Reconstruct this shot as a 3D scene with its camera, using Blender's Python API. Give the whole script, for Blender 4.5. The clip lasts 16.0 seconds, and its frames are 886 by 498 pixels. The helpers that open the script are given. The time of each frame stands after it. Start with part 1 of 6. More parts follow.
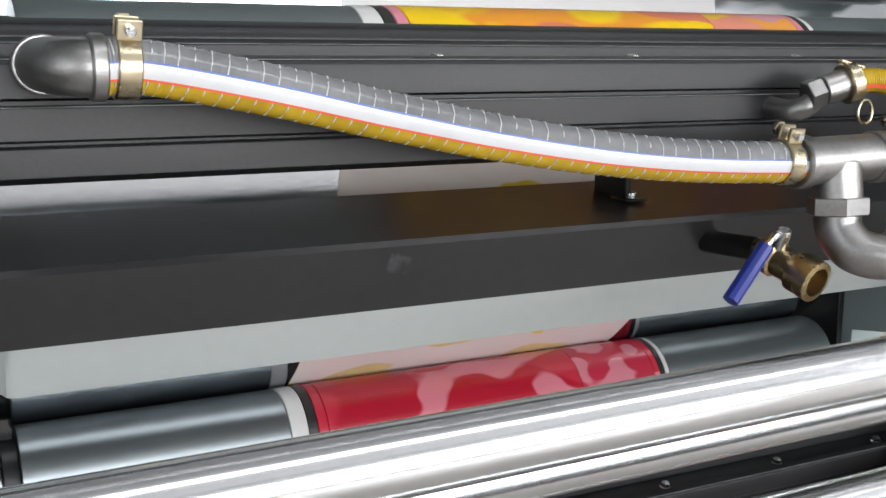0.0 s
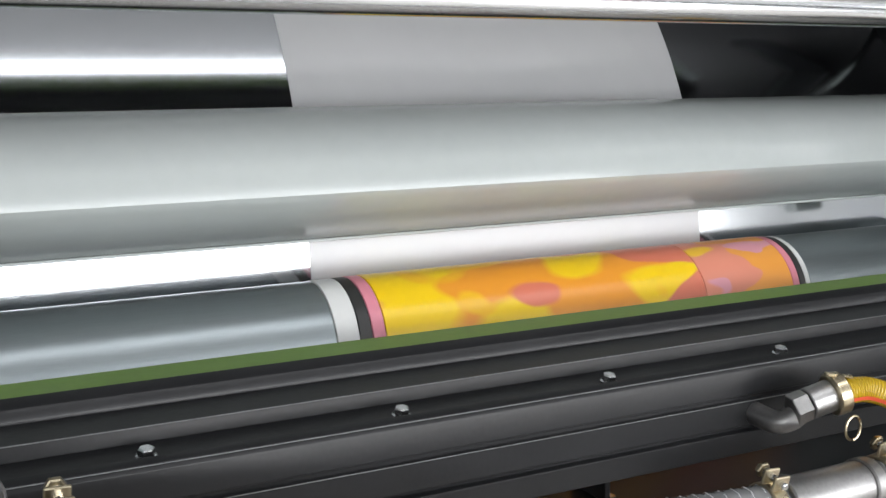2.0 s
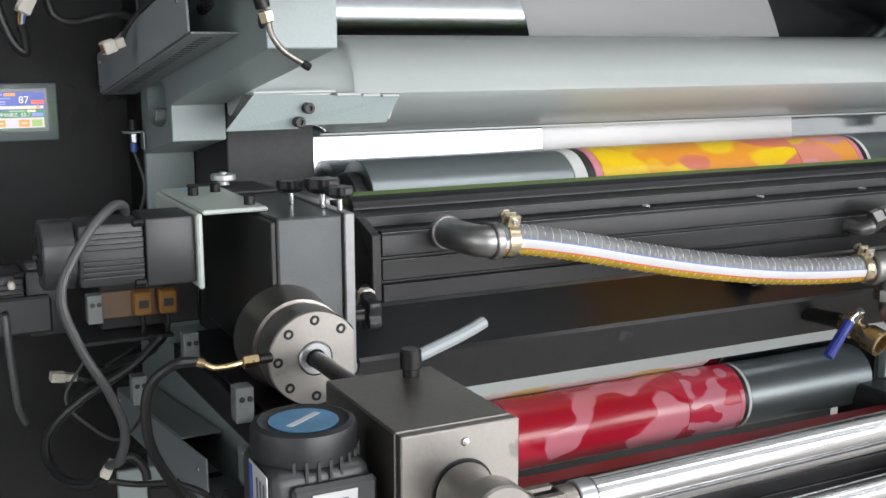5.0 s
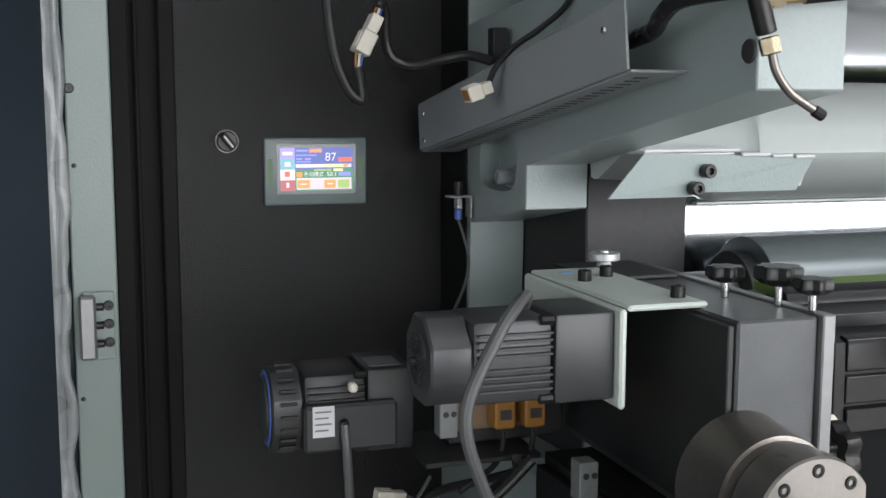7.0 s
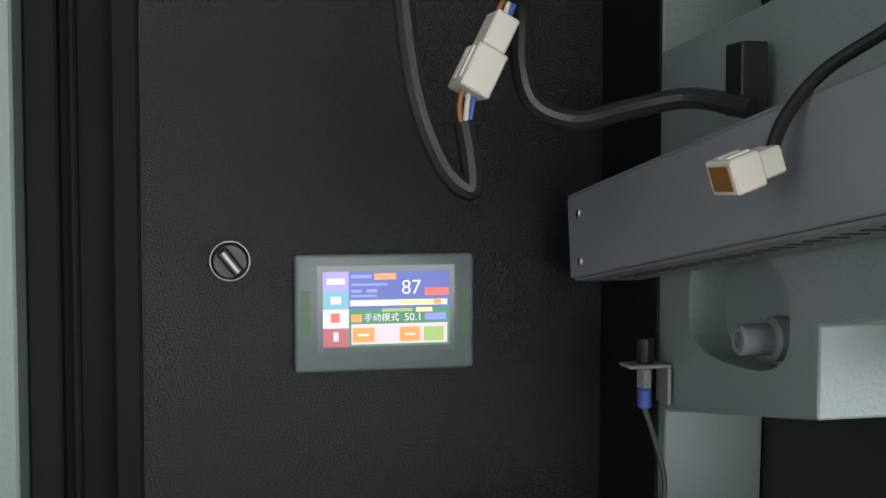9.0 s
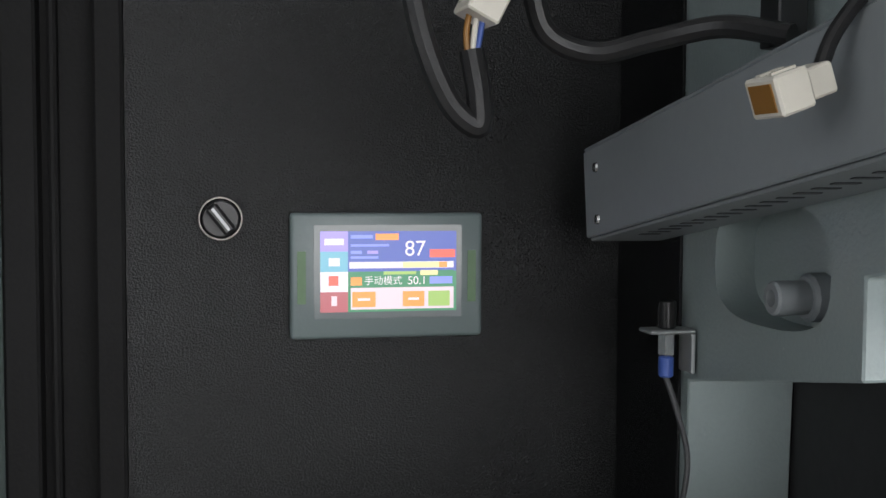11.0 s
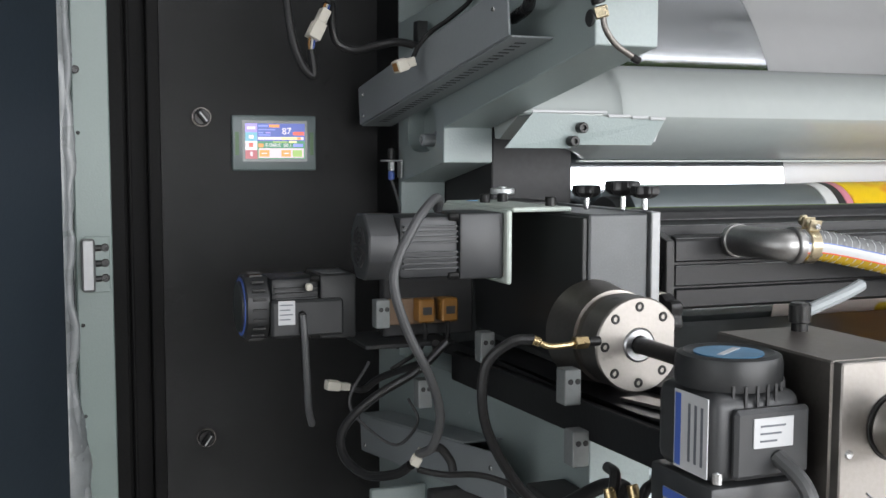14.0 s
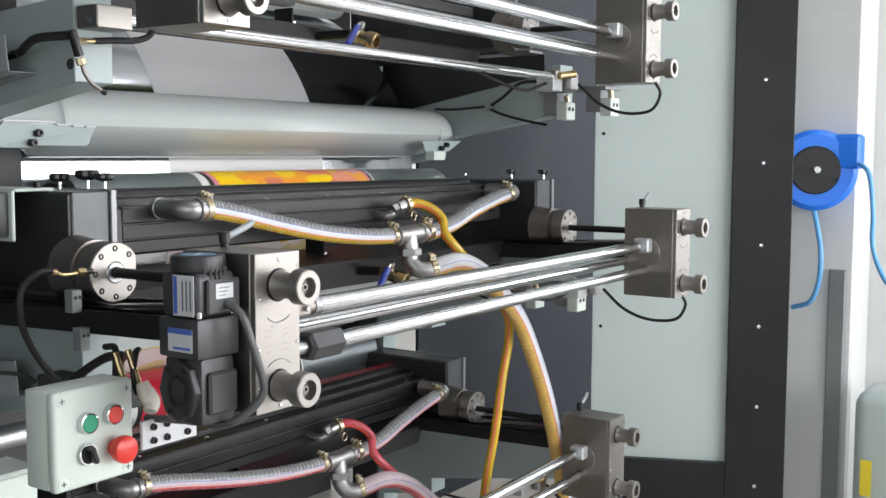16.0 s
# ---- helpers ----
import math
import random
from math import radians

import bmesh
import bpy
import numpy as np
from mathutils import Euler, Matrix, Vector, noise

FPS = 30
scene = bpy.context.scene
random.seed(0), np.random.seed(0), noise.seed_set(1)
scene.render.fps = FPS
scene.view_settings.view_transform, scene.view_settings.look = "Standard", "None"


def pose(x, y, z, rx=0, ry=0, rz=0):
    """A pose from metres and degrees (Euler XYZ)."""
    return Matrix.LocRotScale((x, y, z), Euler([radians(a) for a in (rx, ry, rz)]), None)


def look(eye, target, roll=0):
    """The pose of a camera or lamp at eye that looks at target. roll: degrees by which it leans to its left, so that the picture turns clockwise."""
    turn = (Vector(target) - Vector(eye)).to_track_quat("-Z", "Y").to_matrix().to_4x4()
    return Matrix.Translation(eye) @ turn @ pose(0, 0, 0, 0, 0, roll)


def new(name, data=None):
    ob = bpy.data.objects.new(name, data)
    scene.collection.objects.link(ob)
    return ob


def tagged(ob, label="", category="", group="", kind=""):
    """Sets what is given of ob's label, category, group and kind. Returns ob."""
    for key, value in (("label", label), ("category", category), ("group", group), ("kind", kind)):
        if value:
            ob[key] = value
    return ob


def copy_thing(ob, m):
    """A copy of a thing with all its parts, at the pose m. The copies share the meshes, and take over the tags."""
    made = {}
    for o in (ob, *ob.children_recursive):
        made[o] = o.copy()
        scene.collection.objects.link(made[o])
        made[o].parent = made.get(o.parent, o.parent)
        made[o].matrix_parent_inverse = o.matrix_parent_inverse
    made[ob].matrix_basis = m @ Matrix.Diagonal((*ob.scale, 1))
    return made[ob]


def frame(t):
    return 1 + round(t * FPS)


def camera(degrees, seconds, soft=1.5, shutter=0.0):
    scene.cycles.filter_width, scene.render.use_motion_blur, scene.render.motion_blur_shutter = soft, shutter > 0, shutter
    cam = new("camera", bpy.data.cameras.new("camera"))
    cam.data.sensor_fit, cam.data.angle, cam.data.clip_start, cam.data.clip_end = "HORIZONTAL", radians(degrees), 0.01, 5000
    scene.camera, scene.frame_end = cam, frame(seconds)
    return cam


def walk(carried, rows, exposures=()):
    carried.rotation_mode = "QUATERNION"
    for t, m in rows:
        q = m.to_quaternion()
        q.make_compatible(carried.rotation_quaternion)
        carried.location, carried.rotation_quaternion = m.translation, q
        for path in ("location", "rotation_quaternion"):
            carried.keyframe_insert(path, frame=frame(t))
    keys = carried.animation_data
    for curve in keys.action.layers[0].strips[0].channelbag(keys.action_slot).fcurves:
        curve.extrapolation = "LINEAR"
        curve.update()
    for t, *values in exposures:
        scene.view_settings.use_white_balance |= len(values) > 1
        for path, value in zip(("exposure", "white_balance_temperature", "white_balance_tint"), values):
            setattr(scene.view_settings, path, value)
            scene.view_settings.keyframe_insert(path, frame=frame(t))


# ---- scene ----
cam = camera(44.4, 16.0)
PATH = [
    (0, (0.290, -1.460, 1.356), (1.177, 0.295, 1.000), 0.2),
    (0.5, (0.288, -1.445, 1.46), (1.176, 0.317, 1.132), -0.1),
    (1, (0.313, -1.408, 1.538), (1.211, 0.353, 1.231), -0.0),
    (1.5, (0.34, -1.386, 1.596), (1.237, 0.378, 1.308), -0.1),
    (2, (0.354, -1.39, 1.619), (1.249, 0.368, 1.291), -0.3),
    (2.5, (0.354, -1.405, 1.624), (1.246, 0.345, 1.252), -0.3),
    (3, (0.337, -1.454, 1.629), (1.231, 0.296, 1.254), -0.3),
    (5.5, (-0.314, -1.837, 1.543), (0.543, -0.065, 1.192), -0.0),
    (6, (-0.375, -1.784, 1.535), (0.418, 0.022, 1.207), 0.1),
    (6.5, (-0.343, -1.631, 1.537), (0.368, 0.213, 1.231), 0.2),
    (7, (-0.309, -1.435, 1.547), (0.291, 0.456, 1.294), 0.1),
    (7.5, (-0.28, -1.236, 1.554), (0.225, 0.69, 1.366), 0.3),
    (8, (-0.23, -1.085, 1.571), (0.241, 0.853, 1.423), 0.3),
    (8.5, (-0.196, -0.966, 1.57), (0.248, 0.982, 1.47), 0.3),
    (9, (-0.172, -0.818, 1.555), (0.269, 1.131, 1.457), -0.0),
    (9.5, (-0.126, -0.727, 1.52), (0.242, 1.238, 1.453), 0.2),
    (12, (-0.19, -0.906, 1.533), (0.28, 1.032, 1.377), 0.2),
    (12.5, (-0.212, -1.135, 1.524), (0.276, 0.797, 1.354), 0.1),
    (13, (-0.263, -1.331, 1.493), (0.249, 0.595, 1.317), -0.1),
    (13.5, (-0.315, -1.53, 1.462), (0.224, 0.389, 1.291), 0.1),
    (14, (-0.405, -1.757, 1.449), (0.302, 0.106, 1.275), 0.1),
    (14.5, (-0.526, -1.935, 1.456), (0.378, -0.16, 1.269), -0.2),
    (15, (-0.665, -2.027, 1.45), (0.45, -0.378, 1.259), -0.1),
    (15.5, (-0.801, -2.118, 1.445), (0.573, -0.677, 1.257), 0.0),
    (16, (-0.972, -2.223, 1.45), (0.675, -1.102, 1.274), 0.2),
]
EXPOSURES = [(0.0, 0.0), (16.0, 0.0)]
walk(cam, [(t, look(eye, target, roll)) for t, eye, target, roll in PATH], EXPOSURES)

# ---- world and lights ----
world = bpy.data.worlds.new("world")
scene.world = world
world.use_nodes = True
wn = world.node_tree.nodes
sky = wn.new("ShaderNodeTexSky")
sky.sky_type = "NISHITA"
sky.sun_disc = False
sky.sun_elevation, sky.sun_rotation = radians(42), radians(150)
wn["Background"].inputs["Strength"].default_value = 0.12
world.node_tree.links.new(sky.outputs[0], wn["Background"].inputs["Color"])
sun = new("sun", bpy.data.lights.new("sun", "SUN"))
sun.data.energy, sun.data.angle, sun.data.color = 1.0, radians(12), (1, 0.96, 0.9)
sun.matrix_world = look((4, -6, 8), (0, 0, 0))


def window_light(name, place, aim, w, h, power, color=(0.965, 0.97, 1.0)):
    lamp = new(name, bpy.data.lights.new(name, "AREA"))
    lamp.data.shape, lamp.data.size, lamp.data.size_y = "RECTANGLE", w, h
    lamp.data.energy, lamp.data.color = power, color
    lamp.matrix_world = look(place, aim)
    return lamp


window_light("window_light_front", (2.9, -6.85, 2.05), (2.9, 0, 2.05), 7.6, 2.9, 565)
window_light("window_light_right", (7.85, -3.0, 2.7), (0, -3.0, 2.7), 5.6, 4.2, 490)
# added fill from the left to brighten the left-facing frame faces
window_light("left_fill_light", (-4.85, -4.2, 1.75), (0, -2.6, 1.2), 3.2, 1.9, 56)
# added overhead fill under the closed ceiling, lifts the dark levels
window_light("ceiling_fill", (2.2, -2.6, 4.9), (2.2, -2.6, 0), 5.0, 0.7, 60)

# ---- materials ----


def mat(name, color, rough=0.5, metal=0.0, vary=0.12, big=3.0, fine=120.0, bump=0.15, spec=0.5, wear=None, stretch=None, emit=None, alpha=None, trans=0.0):
    """A painted, metal or plastic surface with stains and grain of real size."""
    m = bpy.data.materials.new(name)
    m.use_nodes = True
    nt, n, link = m.node_tree, m.node_tree.nodes, m.node_tree.links.new
    b = n["Principled BSDF"]
    tc = n.new("ShaderNodeTexCoord")
    mp = n.new("ShaderNodeMapping")
    mp.inputs["Scale"].default_value = stretch or (1, 1, 1)
    link(tc.outputs["Object"], mp.inputs["Vector"])
    n1, n2 = n.new("ShaderNodeTexNoise"), n.new("ShaderNodeTexNoise")
    n1.inputs["Scale"].default_value, n1.inputs["Detail"].default_value = big, 6
    n2.inputs["Scale"].default_value, n2.inputs["Detail"].default_value = fine, 3
    for q in (n1, n2):
        link(mp.outputs[0], q.inputs["Vector"])
    add = n.new("ShaderNodeMath")
    add.operation = "MULTIPLY_ADD"
    link(n1.outputs[0], add.inputs[0])
    add.inputs[1].default_value = 0.65
    half = n.new("ShaderNodeMath")
    half.operation = "MULTIPLY"
    link(n2.outputs[0], half.inputs[0])
    half.inputs[1].default_value = 0.35
    link(half.outputs[0], add.inputs[2])
    ramp = n.new("ShaderNodeValToRGB")
    lo, hi = [max(0, c * (1 - vary)) for c in color], [min(1, c * (1 + vary)) for c in color]
    ramp.color_ramp.elements[0].position, ramp.color_ramp.elements[1].position = 0.3, 0.7
    ramp.color_ramp.elements[0].color, ramp.color_ramp.elements[1].color = (*lo, 1), (*hi, 1)
    link(add.outputs[0], ramp.inputs[0])
    out = ramp.outputs[0]
    if wear:
        spots = n.new("ShaderNodeTexNoise")
        spots.inputs["Scale"].default_value, spots.inputs["Detail"].default_value = wear[1], 8
        link(mp.outputs[0], spots.inputs["Vector"])
        step = n.new("ShaderNodeMapRange")
        step.inputs[1].default_value, step.inputs[2].default_value = wear[2], wear[2] + 0.04
        link(spots.outputs[0], step.inputs[0])
        mix = n.new("ShaderNodeMix")
        mix.data_type = "RGBA"
        link(step.outputs[0], mix.inputs[0])
        link(out, mix.inputs[6])
        mix.inputs[7].default_value = (*wear[0], 1)
        out = mix.outputs[2]
    link(out, b.inputs["Base Color"])
    rr = n.new("ShaderNodeMapRange")
    rr.inputs[3].default_value, rr.inputs[4].default_value = max(0.02, rough * 0.8), min(1, rough * 1.2)
    link(n1.outputs[0], rr.inputs[0])
    link(rr.outputs[0], b.inputs["Roughness"])
    b.inputs["Metallic"].default_value = metal
    b.inputs["Specular IOR Level"].default_value = spec
    if trans:
        b.inputs["Transmission Weight"].default_value = trans
    if bump:
        bp = n.new("ShaderNodeBump")
        bp.inputs["Strength"].default_value, bp.inputs["Distance"].default_value = bump, 0.0015
        link(n2.outputs[0], bp.inputs["Height"])
        link(bp.outputs[0], b.inputs["Normal"])
    if emit:
        b.inputs["Emission Color"].default_value = (*emit[0], 1)
        b.inputs["Emission Strength"].default_value = emit[1]
    return m


def patches(name, base, layers, rough=0.3):
    """Flat ink areas over a base ink; each layer is (colour, scale, threshold, shift)."""
    m = bpy.data.materials.new(name)
    m.use_nodes = True
    n, link = m.node_tree.nodes, m.node_tree.links.new
    b, tc = n["Principled BSDF"], n.new("ShaderNodeTexCoord")
    out = None
    for colour, scale, cut, shift in layers:
        mp, nz, st, mix = n.new("ShaderNodeMapping"), n.new("ShaderNodeTexNoise"), n.new("ShaderNodeMapRange"), n.new("ShaderNodeMix")
        mp.inputs["Location"].default_value = (shift, shift * 1.7, shift * 0.3)
        mp.inputs["Scale"].default_value = (0.75, 1.2, 1.2)
        nz.inputs["Scale"].default_value, nz.inputs["Detail"].default_value, nz.inputs["Roughness"].default_value = scale, 1.5, 0.45
        st.inputs[1].default_value, st.inputs[2].default_value = cut, cut + 0.02
        mix.data_type = "RGBA"
        link(tc.outputs["Object"], mp.inputs[0])
        link(mp.outputs[0], nz.inputs["Vector"])
        link(nz.outputs[0], st.inputs[0])
        link(st.outputs[0], mix.inputs[0])
        if out:
            link(out, mix.inputs[6])
        else:
            mix.inputs[6].default_value = (*base, 1)
        mix.inputs[7].default_value = (*colour, 1)
        out = mix.outputs[2]
    link(out, b.inputs["Base Color"])
    b.inputs["Roughness"].default_value = rough
    return m


BLACK_PANEL = mat("black_textured_paint", (0.0088, 0.0094, 0.0099), 0.2, vary=0.3, big=5, fine=680, bump=0.75, spec=0.27)
BLACK = mat("black_anodised", (0.012, 0.0124, 0.0134), 0.36, 0.0, spec=0.3, vary=0.25, big=6, fine=200, bump=0.1, wear=((0.09, 0.09, 0.09), 35, 0.74))
BLACK_GLOSS = mat("black_lacquer", (0.015, 0.0152, 0.0165), 0.33, vary=0.3, big=8, fine=90, bump=0.05, wear=((0.05, 0.05, 0.055), 22, 0.70))
DARK = mat("dark_machine", (0.027, 0.0273, 0.0285), 0.6, vary=0.3)
RUBBER = mat("black_rubber", (0.019, 0.019, 0.0195), 0.28, vary=0.3, fine=300, spec=0.25)
SEAL = mat("matt_black_rubber", (0.013, 0.013, 0.013), 0.6, vary=0.3, fine=300, spec=0.06)
CABLE_GREY = mat("grey_cable", (0.062, 0.064, 0.066), 0.42, fine=300)
MOTOR = mat("motor_grey_paint", (0.040, 0.042, 0.044), 0.40, 0.2, vary=0.15, fine=900, bump=0.07)
MOTOR_DARK = mat("motor_dark_paint", (0.020, 0.0215, 0.0225), 0.42, 0.1, fine=900, bump=0.07)
FRAME = mat("grey_green_paint", (0.29, 0.345, 0.34), 0.33, vary=0.06, big=4, fine=330, bump=0.3, wear=((0.45, 0.50, 0.49), 60, 0.72))
# darker, greener copy of the frame paint; shade on the post is in the colour
POST_SHADED = mat("shaded_post_paint", (0.185, 0.235, 0.222), 0.36, vary=0.06, big=4, fine=330, bump=0.2)
TRAY = mat("grey_sheet_paint", (0.265, 0.29, 0.30), 0.42, vary=0.05, fine=160, bump=0.1)
DUCT = mat("pale_grey_lacquer", (0.45, 0.485, 0.475), 0.17, vary=0.04, big=3, fine=60, bump=0.03, wear=((0.42, 0.43, 0.42), 14, 0.73))
STEEL = mat("brushed_steel", (0.42, 0.43, 0.44), 0.32, 1.0, vary=0.12, fine=220, bump=0.06, stretch=(0.2, 3, 3))
CYL = mat("blue_grey_steel_cylinder", (0.25, 0.28, 0.29), 0.33, 0.85, vary=0.08, fine=200, bump=0.03, stretch=(0.15, 3, 3))
CHROME = mat("chrome", (0.60, 0.61, 0.62), 0.17, 1.0, vary=0.05, fine=200, bump=0.01)
NICKEL = mat("nickel_plate", (0.305, 0.288, 0.27), 0.40, 1.0, vary=0.1, big=8, fine=260, bump=0.08, wear=((0.22, 0.21, 0.20), 22, 0.66))
DARK_NICKEL = mat("dark_nickel", (0.25, 0.23, 0.212), 0.40, 1.0, vary=0.15, big=10, fine=260, bump=0.1)
CAST = mat("grey_cast_housing", (0.075, 0.08, 0.083), 0.36, 0.4, vary=0.25, big=14, fine=500, bump=0.05, wear=((0.14, 0.145, 0.15), 40, 0.68))
ALU = mat("aluminium_clip", (0.5, 0.52, 0.52), 0.42, 0.6, vary=0.1)
CLIP_GREY = mat("grey_metal_clip", (0.22, 0.235, 0.235), 0.45, 0.3, vary=0.15)
ZINC = mat("zinc_screw", (0.62, 0.63, 0.64), 0.25, 1.0)
SCREW = mat("black_screw", (0.02, 0.02, 0.02), 0.35, 0.5)
PIPE = mat("stainless_fitting", (0.34, 0.335, 0.33), 0.38, 1.0, vary=0.2, big=25, fine=300, bump=0.15)
BRASS = mat("brass", (0.46, 0.35, 0.19), 0.28, 1.0, vary=0.15, big=30, bump=0.05)
CLAMP = mat("yellow_zinc_clamp", (0.50, 0.43, 0.30), 0.28, 1.0, vary=0.2, big=30, bump=0.05)
HOSE_CLEAR = mat("ribbed_clear_hose", (0.17, 0.175, 0.177), 0.08, vary=0.2, big=20, fine=90, bump=0.05)
HOSE_WHITE = mat("milky_hose", (0.52, 0.53, 0.54), 0.22, vary=0.06, big=20, bump=0.03)
HOSE_YELLOW = mat("hose_with_yellow_ink", (0.46, 0.30, 0.015), 0.2, vary=0.2, big=25, bump=0.03)
HOSE_ORANGE = mat("hose_with_ochre_ink", (0.62, 0.40, 0.10), 0.2, vary=0.15, big=25, bump=0.03)
HOSE_RED = mat("hose_with_red_ink", (0.42, 0.06, 0.08), 0.2, vary=0.2, big=25, bump=0.03)
HOSE_PINK = mat("pinkish_hose", (0.50, 0.40, 0.42), 0.2, vary=0.1, big=25, bump=0.03)
LINE_BLUE = mat("blue_line", (0.05, 0.10, 0.35), 0.3)
LINE_RED = mat("red_line", (0.70, 0.10, 0.05), 0.3)
BLUE_PAINT = mat("blue_plastic", (0.012, 0.17, 0.74), 0.35, vary=0.1)
BLUE_LEVER = mat("blue_lever_sleeve", (0.02, 0.04, 0.30), 0.4, vary=0.15)
BLUE_HOSE = mat("pale_blue_hose", (0.12, 0.38, 0.72), 0.35)
GREEN_STRIP = mat("green_seal", (0.13, 0.23, 0.04), 0.5, vary=0.12)
WHITE_RING = mat("white_sleeve_edge", (0.62, 0.63, 0.62), 0.4, vary=0.05)
BLACK_RING = mat("black_edge_tape", (0.02, 0.02, 0.02), 0.4)
WHITE_PLASTIC = mat("white_connector", (0.66, 0.63, 0.55), 0.4, vary=0.06)
AMBER = mat("amber_sensor", (0.25, 0.115, 0.02), 0.4, vary=0.1)
BOX_GREY = mat("pale_grey_abs", (0.52, 0.58, 0.53), 0.38, vary=0.04, fine=200)
GREEN_BTN = mat("green_button", (0.0, 0.26, 0.13), 0.3, vary=0.05)
RED_BTN = mat("red_button", (0.60, 0.03, 0.02), 0.32, vary=0.05)
LABEL = mat("white_label", (0.50, 0.51, 0.52), 0.35, vary=0.04)
LABEL_BLUE = mat("label_blue", (0.06, 0.12, 0.42), 0.35, vary=0.04)
INK = mat("label_print", (0.12, 0.13, 0.15), 0.5, vary=0.1)
PLASTIC_WRAP = mat("clear_film_wrap", (0.21, 0.225, 0.23), 0.28, vary=0.2, big=14, fine=60, bump=0.9)
NAVY = mat("navy_door_paint", (0.021, 0.029, 0.038), 0.4, vary=0.1)
SLATE = mat("dark_slate_paint", (0.020, 0.024, 0.030), 0.75, vary=0.1, spec=0.12)
GREY_PLATE = mat("ground_steel_plate", (0.22, 0.225, 0.23), 0.38, 0.6, vary=0.1)
DOOR_GREY = mat("door_inner_grey", (0.47, 0.54, 0.52), 0.4, vary=0.04)
WALL = mat("wall_paint", (0.66, 0.67, 0.66), 0.6, vary=0.05, big=1.5)
FLOOR = mat("epoxy_floor", (0.40, 0.375, 0.345), 0.3, vary=0.12, big=1.2)
CEIL = mat("ceiling_sheet", (0.38, 0.385, 0.39), 0.7, vary=0.05)
PRINT = patches("orange_print", (0.74, 0.29, 0.02), [((0.80, 0.54, 0.0), 6.0, 0.50, 3.1), ((0.62, 0.17, 0.10), 8.0, 0.52, 9.4), ((0.78, 0.44, 0.01), 9.0, 0.58, 15.2)])
PRINT_SALMON = patches("salmon_print", (0.72, 0.30, 0.05), [((0.66, 0.24, 0.16), 14.0, 0.52, 2.2), ((0.62, 0.28, 0.33), 18.0, 0.57, 6.1), ((0.75, 0.46, 0.03), 11.0, 0.60, 11.0)])
PRINT_ROSE = patches("rose_print", (0.46, 0.03, 0.06), [((0.58, 0.20, 0.25), 16.0, 0.54, 3.0)], 0.2)
PRINT_PINK = mat("pink_print_edge", (0.62, 0.22, 0.28), 0.35, vary=0.08)
PRINT_RED = patches("red_print", (0.40, 0.012, 0.03), [((0.50, 0.03, 0.055), 5.0, 0.50, 4.0), ((0.60, 0.19, 0.24), 9.0, 0.57, 8.0)], 0.2)
FILM = mat("white_film", (0.54, 0.545, 0.55), 0.24, vary=0.03, big=6, fine=30, bump=0.03)
FILM_PRINT = patches("printed_film", (0.74, 0.70, 0.68), [((0.70, 0.60, 0.30), 9.0, 0.53, 5.0), ((0.72, 0.56, 0.05), 9.0, 0.585, 1.3)], 0.25)
DRUM_CHROME = mat("polished_drum_chrome", (0.54, 0.56, 0.585), 0.12, 1.0, vary=0.03, big=2, fine=60, bump=0.0)
HMI_CASE = mat("teal_grey_plastic", (0.13, 0.165, 0.165), 0.35, vary=0.04)
HMI_GREEN = mat("green_strip", (0.04, 0.12, 0.03), 0.4, vary=0.1)
GLASS = mat("window_glass", (0.9, 0.92, 0.92), 0.05, vary=0.02, bump=0, trans=1.0)


def glow(name, color, strength=1.05):
    return mat(name, [c * 0.3 for c in color], 0.3, vary=0.02, bump=0, emit=(color, strength))


# ---- builders ----


def joined(bm, other):
    me = bpy.data.meshes.new("tmp")
    other.to_mesh(me)
    bm.from_mesh(me)
    bpy.data.meshes.remove(me)
    other.free()
    return bm


def box(x0, x1, y0, y1, z0, z1, bevel=0.0015, bm=None, turn=None, seg=1):
    b = bmesh.new()
    bmesh.ops.create_cube(b, size=1)
    bmesh.ops.scale(b, vec=(x1 - x0, y1 - y0, z1 - z0), verts=b.verts)
    if bevel:
        bmesh.ops.bevel(b, geom=b.edges[:], offset=min(bevel, 0.45 * min(x1 - x0, y1 - y0, z1 - z0)), segments=seg, profile=0.5, affect="EDGES")
    if turn is not None:
        bmesh.ops.transform(b, matrix=turn.to_4x4(), verts=b.verts)
    bmesh.ops.translate(b, vec=((x0 + x1) / 2, (y0 + y1) / 2, (z0 + z1) / 2), verts=b.verts)
    return joined(bm, b) if bm else b


def lathe(origin, way, prof, seg=32, bm=None):
    """A turned body: prof is a row of (distance along, radius)."""
    b = bm or bmesh.new()
    way = Vector(way).normalized()
    q = way.to_track_quat("Z", "Y").to_matrix()
    o = Vector(origin)
    rings = []
    for d, r in prof:
        if r <= 0:
            rings.append([b.verts.new(o + way * d)])
        else:
            rings.append([b.verts.new(o + q @ Vector((r * math.cos(2 * math.pi * k / seg), r * math.sin(2 * math.pi * k / seg), d))) for k in range(seg)])
    for a, c in zip(rings, rings[1:]):
        for k in range(seg):
            k2 = (k + 1) % seg
            if len(a) == 1 and len(c) > 1:
                b.faces.new((a[0], c[k], c[k2]))
            elif len(c) == 1 and len(a) > 1:
                b.faces.new((a[k], c[0], a[k2]))
            elif len(a) > 1:
                b.faces.new((a[k], c[k], c[k2], a[k2]))
    return b


